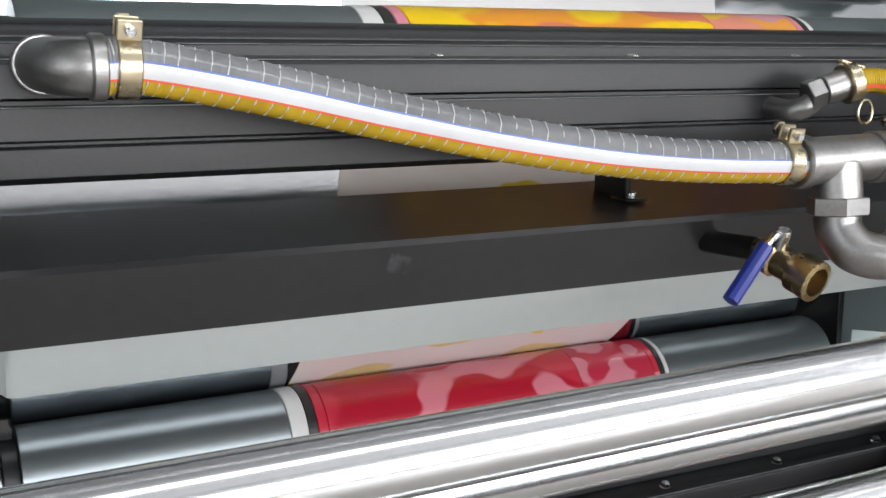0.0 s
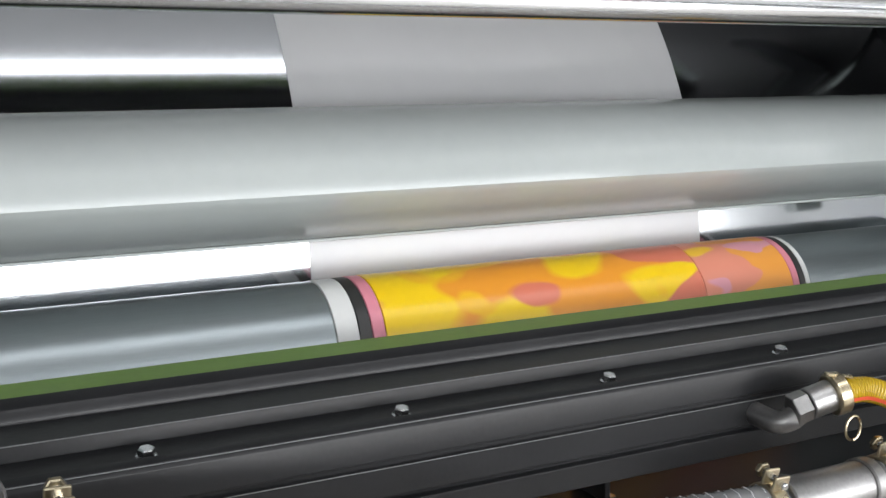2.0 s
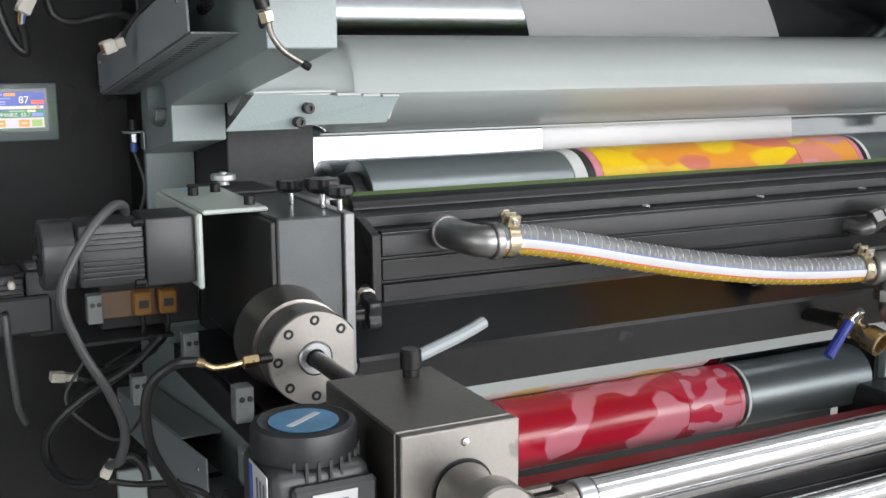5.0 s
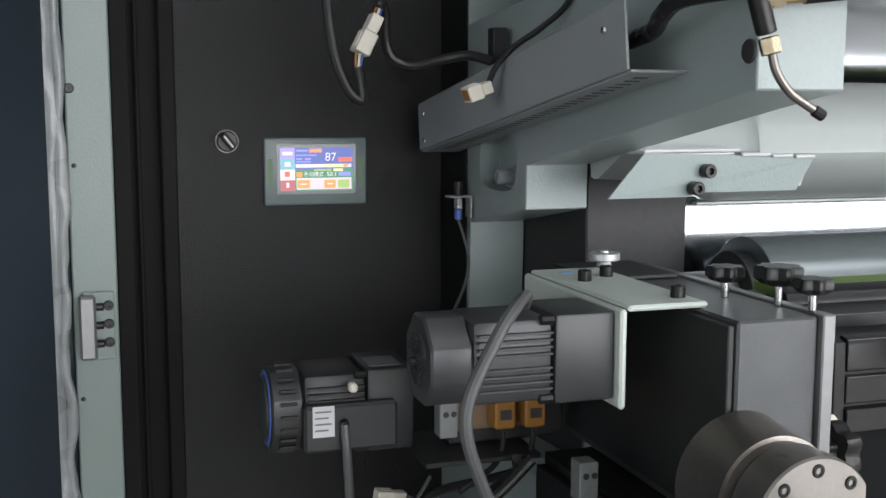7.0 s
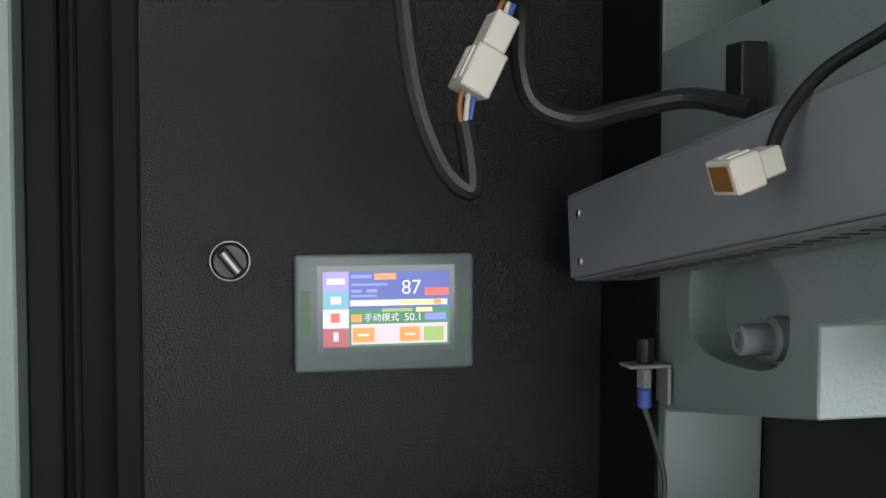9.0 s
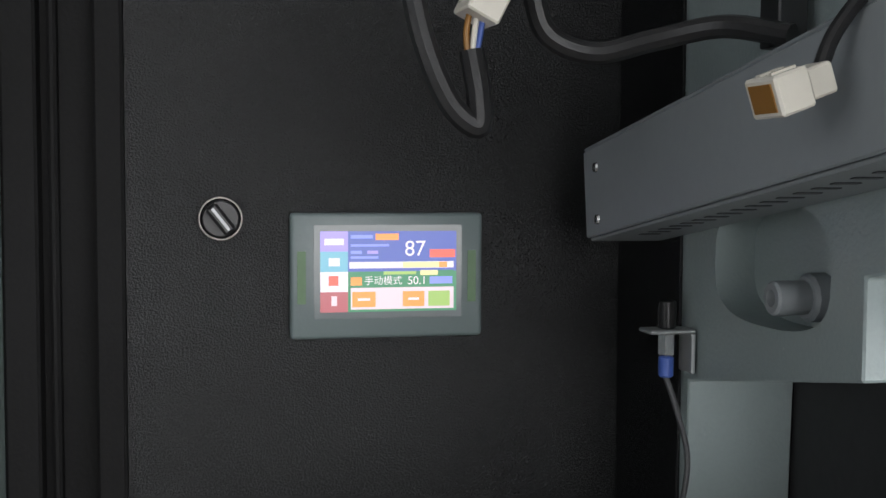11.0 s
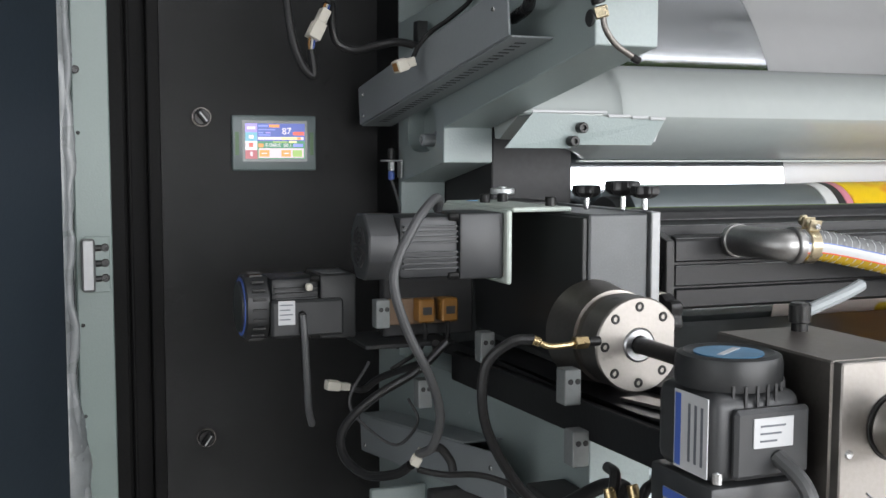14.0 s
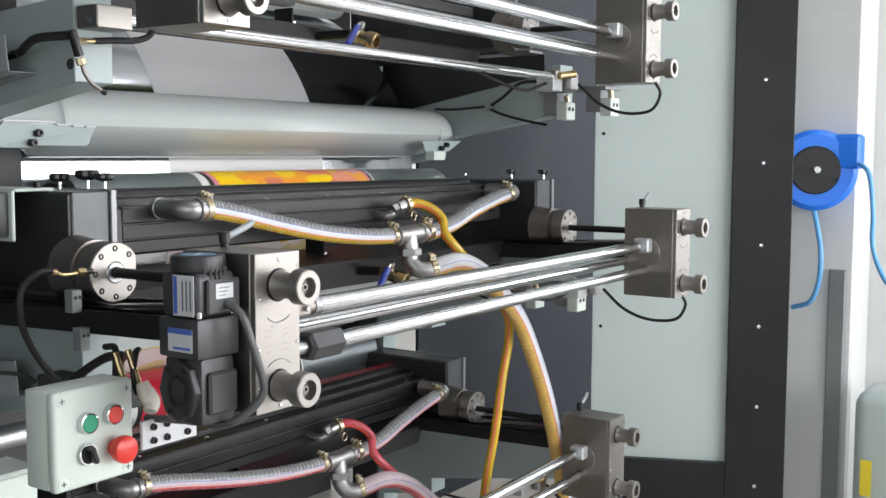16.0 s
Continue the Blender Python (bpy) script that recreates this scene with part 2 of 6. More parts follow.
def cyl(p0, p1, r, seg=24, bevel=0.001, bm=None):
    p0, p1 = Vector(p0), Vector(p1)
    n = (p1 - p0).length
    bv = min(bevel, r * 0.4, n * 0.4)
    return lathe(p0, p1 - p0, [(0, 0), (0, r - bv), (bv, r), (n - bv, r), (n, r - bv), (n, 0)], seg, bm)


def ring(p0, p1, r, r_in, seg=32, bm=None):
    p0, p1 = Vector(p0), Vector(p1)
    n = (p1 - p0).length
    bv = min(0.0015, (r - r_in) * 0.3, n * 0.3)
    return lathe(p0, p1 - p0, [(0, r_in), (0, r - bv), (bv, r), (n - bv, r), (n, r - bv), (n, r_in + bv), (n - bv, r_in), (0, r_in)], seg, bm)


def smooth_path(pts, per=10):
    pts = [Vector(p) for p in pts]
    ext = [2 * pts[0] - pts[1], *pts, 2 * pts[-1] - pts[-2]]
    out = []
    for i in range(1, len(ext) - 2):
        a, b, c, d = ext[i - 1 : i + 3]
        for k in range(per):
            t = k / per
            out.append(0.5 * (2 * b + (c - a) * t + (2 * a - 5 * b + 4 * c - d) * t * t + (3 * b - a - 3 * c + d) * t**3))
    return out + [pts[-1]]


def frames_along(path):
    """Side and up vectors at each point of a path, with little twist."""
    res = []
    for i, p in enumerate(path):
        t = (path[min(i + 1, len(path) - 1)] - path[max(i - 1, 0)]).normalized()
        if not res:
            up = Vector((0, 0, 1)) if abs(t.z) < 0.8 else Vector((0, -1, 0))
        else:
            up = res[-1][2]
        up = (up - t * up.dot(t)).normalized()
        res.append((p, t.cross(up).normalized(), up))
    return res


def tube(pts, r, seg=12, per=10, bm=None, swell=None):
    b = bm or bmesh.new()
    path = smooth_path(pts, per) if per > 1 else [Vector(p) for p in pts]
    rings = []
    for i, (p, s, u) in enumerate(frames_along(path)):
        rr = r * (swell(i, len(path)) if swell else 1)
        rings.append([b.verts.new(p + rr * (math.cos(2 * math.pi * k / seg) * s + math.sin(2 * math.pi * k / seg) * u)) for k in range(seg)])
    for a, c in zip(rings, rings[1:]):
        for k in range(seg):
            b.faces.new((a[k], a[(k + 1) % seg], c[(k + 1) % seg], c[k]))
    b.faces.new(rings[0][::-1])
    b.faces.new(rings[-1])
    return b


def strip_of_tube(pts, r, a0, a1, per=40, rib=0.0, pitch=2, seg=8):
    """A lengthwise strip of a hose wall, from angle a0 to a1 (0 points to the viewer's side, 90 up), with ribs."""
    b = bmesh.new()
    path = smooth_path(pts, per)
    rows = []
    for i, (p, s, u) in enumerate(frames_along(path)):
        front = -s if s.y > 0 else s
        rr = r + (rib if (i // pitch) % 2 else 0.0)
        rows.append([b.verts.new(p + rr * (math.cos(radians(a)) * front + math.sin(radians(a)) * u)) for a in np.linspace(a0, a1, seg + 1)])
    for a, c in zip(rows, rows[1:]):
        for k in range(seg):
            b.faces.new((a[k], a[k + 1], c[k + 1], c[k]))
    bmesh.ops.recalc_face_normals(b, faces=b.faces)
    return b


def prism(profile, x0, x1, bm=None, bevel=0.0):
    """A (y, z) outline drawn out along x."""
    b = bmesh.new()
    a = [b.verts.new((x0, y, z)) for y, z in profile]
    c = [b.verts.new((x1, y, z)) for y, z in profile]
    n = len(a)
    b.faces.new(a)
    b.faces.new(c[::-1])
    for k in range(n):
        b.faces.new((a[k], c[k], c[(k + 1) % n], a[(k + 1) % n]))
    bmesh.ops.recalc_face_normals(b, faces=b.faces)
    if bevel:
        bmesh.ops.bevel(b, geom=b.edges[:], offset=bevel, segments=1, profile=0.5, affect="EDGES")
    return joined(bm, b) if bm else b


def sheet(profile, x0, x1, thick=0.0015):
    """A thin bent sheet along x."""
    up = [(y, z) for y, z in profile]
    down = [(y + thick, z - thick * 0.3) for y, z in profile[::-1]]
    return prism(up + down, x0, x1)


def part(name, bm, material, parent, label=""):
    me = bpy.data.meshes.new(name)
    bm.to_mesh(me)
    bm.free()
    me.materials.append(material)
    for p in me.polygons:
        p.use_smooth = True
    me.set_sharp_from_angle(angle=radians(32))
    ob = new(name, me)
    if parent is not None:
        ob.parent = parent
        ob.matrix_parent_inverse = Matrix.Translation(-origin_of(parent))
    return tagged(ob, label)


ORIGINS = {}


def origin_of(ob):
    return ORIGINS.get(ob.name, Vector())


def thing(name, base, label, category, group="", kind=""):
    e = new(name)
    e.location = base
    e.empty_display_size = 0.02
    ORIGINS[e.name] = Vector(base)
    return tagged(e, label, category, group, kind)


def solid(name, bm, material, label, category, kind="", group=""):
    return tagged(part(name, bm, material, None), label, category, group, kind)


def hexhead(p, way, r, h, parent, material=SCREW, name="screw", hole=True):
    """A socket-head screw."""
    p, way = Vector(p), Vector(way).normalized()
    prof = [(0, 0), (0, r), (h - r * 0.15, r), (h, r * 0.85)] + ([(h, r * 0.5), (h - r * 0.6, r * 0.45), (h - r * 0.6, 0)] if hole else [(h + r * 0.1, 0)])
    return part(name, lathe(p, way, prof, 12), material, parent)


def moved(x, y, z, ob):
    return Matrix.Translation(Vector((x, y, z)) + origin_of(ob))

# ---- the hall ----
solid("floor", box(-5, 8, -7, 3.2, -0.1, 0, 0), FLOOR, "grey-beige epoxy factory floor under the press", "floor", "structure")
solid("ceiling", box(-5, 8, -7, 3.2, 5.0, 5.1, 0), CEIL, "pale sheet ceiling of the factory hall", "ceiling", "structure")


def wall_with_opening(name, axis, at0, at1, a0, a1, o0, o1, z0, z1, label):
    """A thick wall across x or y with one opening through it."""
    b = bmesh.new()
    for p0, p1, q0, q1 in ((a0, o0, 0, 5), (o1, a1, 0, 5), (o0, o1, 0, z0), (o0, o1, z1, 5)):
        if axis == "y":
            box(p0, p1, at0, at1, q0, q1, 0, b)
        else:
            box(at0, at1, p0, p1, q0, q1, 0, b)
    return solid(name, b, WALL, label, "wall", "structure")


solid("wall_back", box(-5, 8, 3.2, 3.4, 0, 5, 0), WALL, "white hall wall behind the press", "wall", "structure")
wall_with_opening("wall_front", "y", -7.2, -7.0, -5, 8, -0.9, 6.7, 0.6, 3.5, "white hall wall with a tall window band")
wall_with_opening("wall_right", "x", 8.0, 8.2, -7.2, 3.4, -5.8, -0.2, 0.6, 4.8, "white hall wall with a window")
# unseen left wall, its opening made up for the left fill lamp
wall_with_opening("wall_left", "x", -5.2, -5.0, -7.2, 3.4, -5.9, -2.5, 0.8, 3.2, "white hall wall with a window")


def window(name, axis, at, a0, a1, z0, z1, n):
    w = thing(name, (a0 if axis == "y" else at, at if axis == "y" else a0, z0), "aluminium framed factory window with bright panes", "window", "", "structure")
    step = (a1 - a0) / n
    b = bmesh.new()
    for k in range(n + 1):
        c = a0 + k * step
        if axis == "y":
            box(c - 0.03, c + 0.03, at - 0.03, at + 0.03, z0, z1, 0.003, b)
        else:
            box(at - 0.03, at + 0.03, c - 0.03, c + 0.03, z0, z1, 0.003, b)
    for z in (z0, z0 + (z1 - z0) * 0.62, z1):
        if axis == "y":
            box(a0, a1, at - 0.028, at + 0.028, z - 0.025, z + 0.025, 0.003, b)
        else:
            box(at - 0.028, at + 0.028, a0, a1, z - 0.025, z + 0.025, 0.003, b)
    part("window_frame", b, ALU, w)
    for k in range(n):
        lo, hi = a0 + k * step + 0.03, a0 + (k + 1) * step - 0.03
        g = box(lo, hi, at - 0.003, at + 0.003, z0 + 0.025, z1 - 0.025, 0) if axis == "y" else box(at - 0.003, at + 0.003, lo, hi, z0 + 0.025, z1 - 0.025, 0)
        part("pane", g, GLASS, w).visible_shadow = False
    return w


window("window_1", "y", -7.1, -0.9, 6.7, 0.6, 3.5, 6)
window("window_2", "x", 8.1, -5.8, -0.2, 0.6, 4.8, 4)
# made-up window around the left fill lamp, never in view
window("added_window_left", "x", -5.1, -5.9, -2.5, 0.8, 3.2, 3)

# ---- left cabinet: panel, seals, post, door ----
solid("panel_left", box(-0.212, 0.30, 0.0, 0.012, 0, 2.6, 0), BLACK_PANEL, "black textured steel cabinet panel carrying the screen", "panel", "structure")
solid("panel_left_recess", box(-0.30, -0.212, 0.02, 0.035, 0, 2.6, 0), SEAL, "black recessed strip beside the cabinet panel", "panel", "structure")
seal = thing("door_seal", (-0.25, 0.01, 0), "black rubber door seal with raised ribs", "seal", "", "structure")
for x0, x1, y0 in ((-0.291, -0.268, -0.004), (-0.262, -0.256, 0.004), (-0.232, -0.2125, -0.006)):
    part("rib", box(x0, x1, y0, 0.0195, 0, 2.6, 0.002), SEAL, seal)
solid("door_post_left", box(-0.3445, -0.2915, -0.045, 0.035, 0, 2.6, 0.002), POST_SHADED, "grey-green painted steel door post", "post", "structure")
for z in (1.72, 1.575, 1.48, 1.19, 1.05, 0.9):
    solid("rivet", lathe((-0.337, -0.045, z), (0, -1, 0), [(0, 0.003), (0.0015, 0.002), (0.002, 0)], 10), SCREW, "small black rivet in the grey door post", "rivet", group="door post rivets")
wrap = thing("film_wrap", (-0.364, -0.062, 0), "crumpled clear protective film along the cabinet door edge", "film")
for name, dx, dy, r, fold, seed in (("roll", 0, 0, 0.0125, 26, 0), ("loose_fold", 0.011, -0.006, 0.006, 34, 7), ("torn_flap", -0.013, -0.010, 0.005, 40, 13)):
    film = bmesh.new()
    path = [Vector((-0.364 + dx + 0.005 * noise.noise((seed, 0, z * 6)), -0.062 + dy, z)) for z in np.linspace(0, 2.6, 160)]
    tube(path, r, 20, 1, film, lambda i, n: 1 + 1.6 * max(0, min(1, (0.425 - i / n) / 0.05)))
    for v in film.verts:
        k = noise.noise(v.co * fold) * 0.005 + noise.noise(Vector((v.co.x * 60, v.co.y * 60, v.co.z * 9 + seed))) * 0.005
        v.co += Vector((k, -abs(k) * 0.8, 0))
    part(name, film, PLASTIC_WRAP, wrap)
dl = thing("door_1", (-0.52, -0.36, 0), "navy painted open cabinet door", "door", "", "structure")
part("leaf", box(-0.580, -0.550, -0.755, -0.055, 0.05, 2.55, 0.004, None, Matrix.Rotation(radians(-33), 3, "Z")), NAVY, dl)
solid("cabinet_side", box(-2.2, -0.346, 0.0, 0.03, 0, 2.6, 0.002), NAVY, "navy painted cabinet front beside the door post", "panel", "structure")
hinge = thing("hinge", (-0.312, -0.045, 1.282), "grey cast door hinge with black socket screws", "hinge")
part("leaf_plate", box(-0.333, -0.296, -0.051, -0.0455, 1.24, 1.325, 0.001), POST_SHADED, hinge)
part("knuckle", box(-0.338, -0.318, -0.069, -0.0515, 1.243, 1.322, 0.003), GREY_PLATE, hinge)
for z in (1.262, 1.285, 1.308):
    hexhead((-0.303, -0.051, z), (0, -1, 0), 0.0062, 0.005, hinge)
    hexhead((-0.318, -0.061, z), (1, 0, 0), 0.0048, 0.009, hinge)
hexhead((-0.339, -0.046, 1.573), (0, -1, 0), 0.006, 0.008, None).name = "door_stop_screw"
tagged(bpy.data.objects["door_stop_screw"], "black socket screw in the grey door post", "screw")


# ---- touch screen and selector knobs on the panel ----
def text_part(body, x, y, z, size, material, parent, name="digits"):
    cu = bpy.data.curves.new("txt", "FONT")
    cu.body, cu.size, cu.align_x, cu.align_y = body, size, "CENTER", "CENTER"
    ob = bpy.data.objects.new("txt", cu)
    scene.collection.objects.link(ob)
    bpy.context.view_layer.update()
    me = bpy.data.meshes.new_from_object(ob.evaluated_get(bpy.context.evaluated_depsgraph_get()))
    bpy.data.objects.remove(ob)
    me.transform(Matrix.Translation((x, y, z)) @ Matrix.Rotation(radians(90), 4, "X"))
    b = bmesh.new()
    b.from_mesh(me)
    bpy.data.meshes.remove(me)
    return part(name, b, material, parent)


hmi = thing("touch_screen", (-0.033, 0, 1.467), "small teal-grey operator touch screen, lit, on the black panel", "screen")
case = box(-0.102, 0.036, -0.007, -0.0005, 1.422, 1.511, 0.005, None, None, 3)
part("case", case, HMI_CASE, hmi)
part("inner_bezel", box(-0.0855, 0.0205, -0.0078, -0.0072, 1.4365, 1.5025, 0), mat("screen_bezel", (0.10, 0.125, 0.13), 0.2, vary=0.03, bump=0), hmi)
for x in (-0.097, 0.025):
    part("side_strip", box(x, x + 0.006, -0.0078, -0.0072, 1.447, 1.484, 0), HMI_GREEN, hmi)
X0, X1, Z0, Z1 = -0.081, 0.0165, 1.441, 1.498
GL = {
    "violet": glow("px_violet", (0.35, 0.28, 0.75)), "blue": glow("px_blue", (0.06, 0.10, 0.42)), "teal": glow("px_teal", (0.15, 0.42, 0.55)),
    "white": glow("px_white", (0.85, 0.80, 0.85), 0.9), "rust": glow("px_rust", (0.42, 0.10, 0.12)), "orange": glow("px_orange", (0.95, 0.32, 0.06)),
    "red": glow("px_red", (0.85, 0.12, 0.08)), "green": glow("px_green", (0.03, 0.22, 0.10)), "lime": glow("px_lime", (0.32, 0.50, 0.12)),
    "yellow": glow("px_yellow", (0.80, 0.75, 0.35)), "pale": glow("px_pale", (0.75, 0.60, 0.66)), "sky": glow("px_sky", (0.22, 0.28, 0.80)),
}


def px(u0, u1, v0, v1, c, layer):
    d = -0.0079 - 0.0003 * layer
    return part("screen_field", box(X0 + u0 * (X1 - X0), X0 + u1 * (X1 - X0), d - 0.0002, d, Z1 - v1 * (Z1 - Z0), Z1 - v0 * (Z1 - Z0), 0), GL[c], hmi)


for row in (
    (0, 0.2, 0, 0.25, "violet", 0), (0, 0.2, 0.25, 0.5, "teal", 0), (0, 0.2, 0.5, 0.75, "white", 0), (0, 0.2, 0.75, 1, "rust", 0),
    (0.2, 1, 0, 0.5, "blue", 0), (0.2, 1, 0.5, 1, "green", 0), (0.4, 0.57, 0.03, 0.11, "orange", 1), (0.8, 0.99, 0.23, 0.33, "red", 1),
    (0.21, 0.98, 0.38, 0.46, "white", 1), (0.6, 0.87, 0.385, 0.455, "yellow", 2), (0.87, 0.93, 0.385, 0.455, "orange", 2), (0.73, 0.98, 0.49, 0.55, "green", 1),
    (0.73, 0.86, 0.49, 0.55, "yellow", 2), (0.8, 0.97, 0.57, 0.66, "sky", 1), (0.22, 0.98, 0.7, 0.97, "pale", 1), (0.23, 0.40, 0.75, 0.94, "orange", 2),
    (0.6, 0.76, 0.75, 0.94, "orange", 2), (0.79, 0.95, 0.75, 0.94, "lime", 2), (0.27, 0.36, 0.83, 0.86, "white", 3), (0.64, 0.72, 0.83, 0.86, "white", 3),
    (0.03, 0.17, 0.09, 0.17, "white", 1), (0.06, 0.14, 0.33, 0.43, "white", 1), (0.06, 0.13, 0.55, 0.67, "red", 1), (0.08, 0.12, 0.80, 0.92, "pale", 1),
    (0.22, 0.38, 0.045, 0.09, "sky", 1), (0.22, 0.50, 0.16, 0.19, "sky", 1), (0.22, 0.30, 0.24, 0.28, "sky", 1), (0.34, 0.42, 0.24, 0.28, "violet", 1), (0.22, 0.42, 0.31, 0.34, "sky", 1),
    (0.46, 0.7, 0.50, 0.54, "lime", 1), (0.22, 0.30, 0.57, 0.67, "orange", 1),
):
    px(*row)
text_part("87", X0 + 0.69 * (X1 - X0), -0.0092, Z1 - 0.225 * (Z1 - Z0), 0.0155, GL["white"], hmi)
text_part("50.1", X0 + 0.705 * (X1 - X0), -0.0092, Z1 - 0.62 * (Z1 - Z0), 0.0082, GL["white"], hmi)
text_part("手动模式", X0 + 0.455 * (X1 - X0), -0.0092, Z1 - 0.62 * (Z1 - Z0), 0.0068, GL["white"], hmi, "caption")


def selector(x, z, tilt, lab):
    k = thing("selector_knob", (x, 0, z), lab, "knob")
    part("bezel", ring((x, -0.0005, z), (x, -0.007, z), 0.0150, 0.0138), DARK_NICKEL, k)
    part("dial", cyl((x, -0.001, z), (x, -0.012, z), 0.0127, 28), RUBBER, k)
    part("grip", box(x - 0.0045, x + 0.0045, -0.026, -0.0122, z - 0.0115, z + 0.0115, 0.002, None, Matrix.Rotation(radians(tilt), 3, "Y")), RUBBER, k)
    part("pointer", box(x - 0.001, x + 0.001, -0.0275, -0.0262, z - 0.009, z + 0.009, 0, None, Matrix.Rotation(radians(tilt), 3, "Y")), LABEL, k)


selector(-0.149, 1.507, -38, "black two-position selector knob with chrome bezel beside the screen")
selector(-0.15, 0.99, 35, "black selector knob with chrome bezel low on the panel")

# ---- machine side frames ----
OUT = []
for dz in (-1.06, -0.53, 0.0, 0.53):
    OUT += [(-0.12, 1.405 + dz), (-0.31, 1.437 + dz), (-0.31, 1.487 + dz), (-0.75, 1.562 + dz), (-0.75, 1.70 + dz), (-0.11, 1.655 + dz)]
OUT = [(0.35, 0.2), (-0.12, 0.2)] + OUT + [(-0.11, 2.6), (0.35, 2.6)]


def carve(ob, cutter):
    """Takes the cutter's volume out of a part."""
    me = bpy.data.meshes.new("cutter")
    cutter.to_mesh(me)
    cutter.free()
    tool = bpy.data.objects.new("cutter", me)
    scene.collection.objects.link(tool)
    mod = ob.modifiers.new("cut", "BOOLEAN")
    mod.object, mod.operation, mod.solver = tool, "DIFFERENCE", "EXACT"
    bpy.context.view_layer.update()
    done = bpy.data.meshes.new_from_object(ob.evaluated_get(bpy.context.evaluated_depsgraph_get()))
    ob.modifiers.clear()
    ob.data = done
    bpy.data.objects.remove(tool)
    done.set_sharp_from_angle(angle=radians(32))


def oval(dz):
    """The rounded window in an arm: flat below, full at the shoulder."""
    pts = []
    for a in np.linspace(0, 2 * math.pi, 40, endpoint=False):
        c, q = math.cos(a), math.sin(a)
        pts.append((-0.218 - 0.063 * math.copysign(abs(c) ** 0.75, c), 1.485 + dz + (0.036 if q > 0 else 0.033) * math.copysign(abs(q) ** 0.6, q)))
    return pts


def side_frame(dx, lab, back=0.35):
    s = thing("side_frame", (0.18 + dx, 0, 0), lab, "frame", "machine side frames", "structure")
    edge = [(min(y, back), z) for y, z in OUT]
    if dx:
        part("plate", prism(edge[:14] + [(-0.11, 1.32), (back, 1.32)], 0.145 + dx, 0.22 + dx, None, 0.0012), FRAME, s)
        part("plate", prism(edge[14:] + [(back, 1.405)], 0.145 + dx, 0.22 + dx, None, 0.0012), FRAME, s)
    else:
        plate = part("plate", prism(edge, 0.145, 0.22, None, 0.0012), FRAME, s)
        for dz in (0, 0.53):
            carve(plate, prism(oval(dz), 0.13, 0.171))
    part("foot", box(0.13 + dx, 0.235 + dx, -0.15, 0.37, 0, 0.2, 0.004), FRAME, s)
    for dz in (0, 0.53):
        hexhead((0.170 + dx, -0.235, 1.470 + dz), (-1, 0, 0), 0.0135, 0.012, s, TRAY, "collar", False)
        hexhead((0.158 + dx, -0.235, 1.470 + dz), (-1, 0, 0), 0.0095, 0.020, s, TRAY, "nut")
    return s


side_frame(0, "thick grey-green steel side frame with stepped deck arms")
side_frame(1.635, "thick grey-green steel side frame at the far end of the rollers", 0.0)
for dz in (0.0, -0.53, 0.53):
    h = cyl((0.1445, -0.742, 1.590 + dz), (0.1415, -0.742, 1.590 + dz), 0.009, 20)
    solid("cable_hole", h, DARK, "dark drilled hole in the arm of the side frame", "hole")
# makes the stem's outer face black between the arms
solid("stem_black_sheet", box(0.1425, 0.1447, -0.1095, -0.001, 1.135, 1.93, 0.0005), BLACK_PANEL, "thin black sheet on the outer face of the side frame", "plate", "structure")
solid("drum_cheek", box(0.2215, 0.3505, -0.306, 0.86, 0.3, 2.6, 0.002), DARK, "black painted inner wall beside the drum", "wall", "structure")
solid("inner_plate", box(1.766, 1.778, -0.10, 0.0, 0.3, 1.32, 0.001), BLACK_GLOSS, "black steel plate inside the far side frame", "plate", "structure")
solid("inner_plate", box(1.766, 1.778, -0.10, 0.0, 1.46, 2.6, 0.001), BLACK_GLOSS, "black steel plate inside the far side frame above the slot", "plate", "structure")
solid("inner_plate", prism([(-0.101, 1.72), (-0.55, 1.75), (-0.55, 2.3), (-0.101, 2.3)], 1.766, 1.778), BLACK_GLOSS, "black steel end plate of the upper deck", "plate", "structure")
solid("arm_cover", prism([(-0.12, 1.565), (-0.70, 1.675), (-0.70, 1.73), (-0.12, 1.73)], 1.7755, 1.7795), BLACK_GLOSS, "black cover plate on the far arm", "plate", "structure")
solid("back_panel_upper", box(0.26, 2.70, 0.76, 0.78, 1.52, 2.6, 0), DARK, "dark machine interior above the printing slot", "panel", "structure")
solid("back_panel_lower", box(0.26, 2.555, 0.76, 0.78, 0.0, 1.515, 0), DARK, "dark machine interior below the printing deck", "panel", "structure")


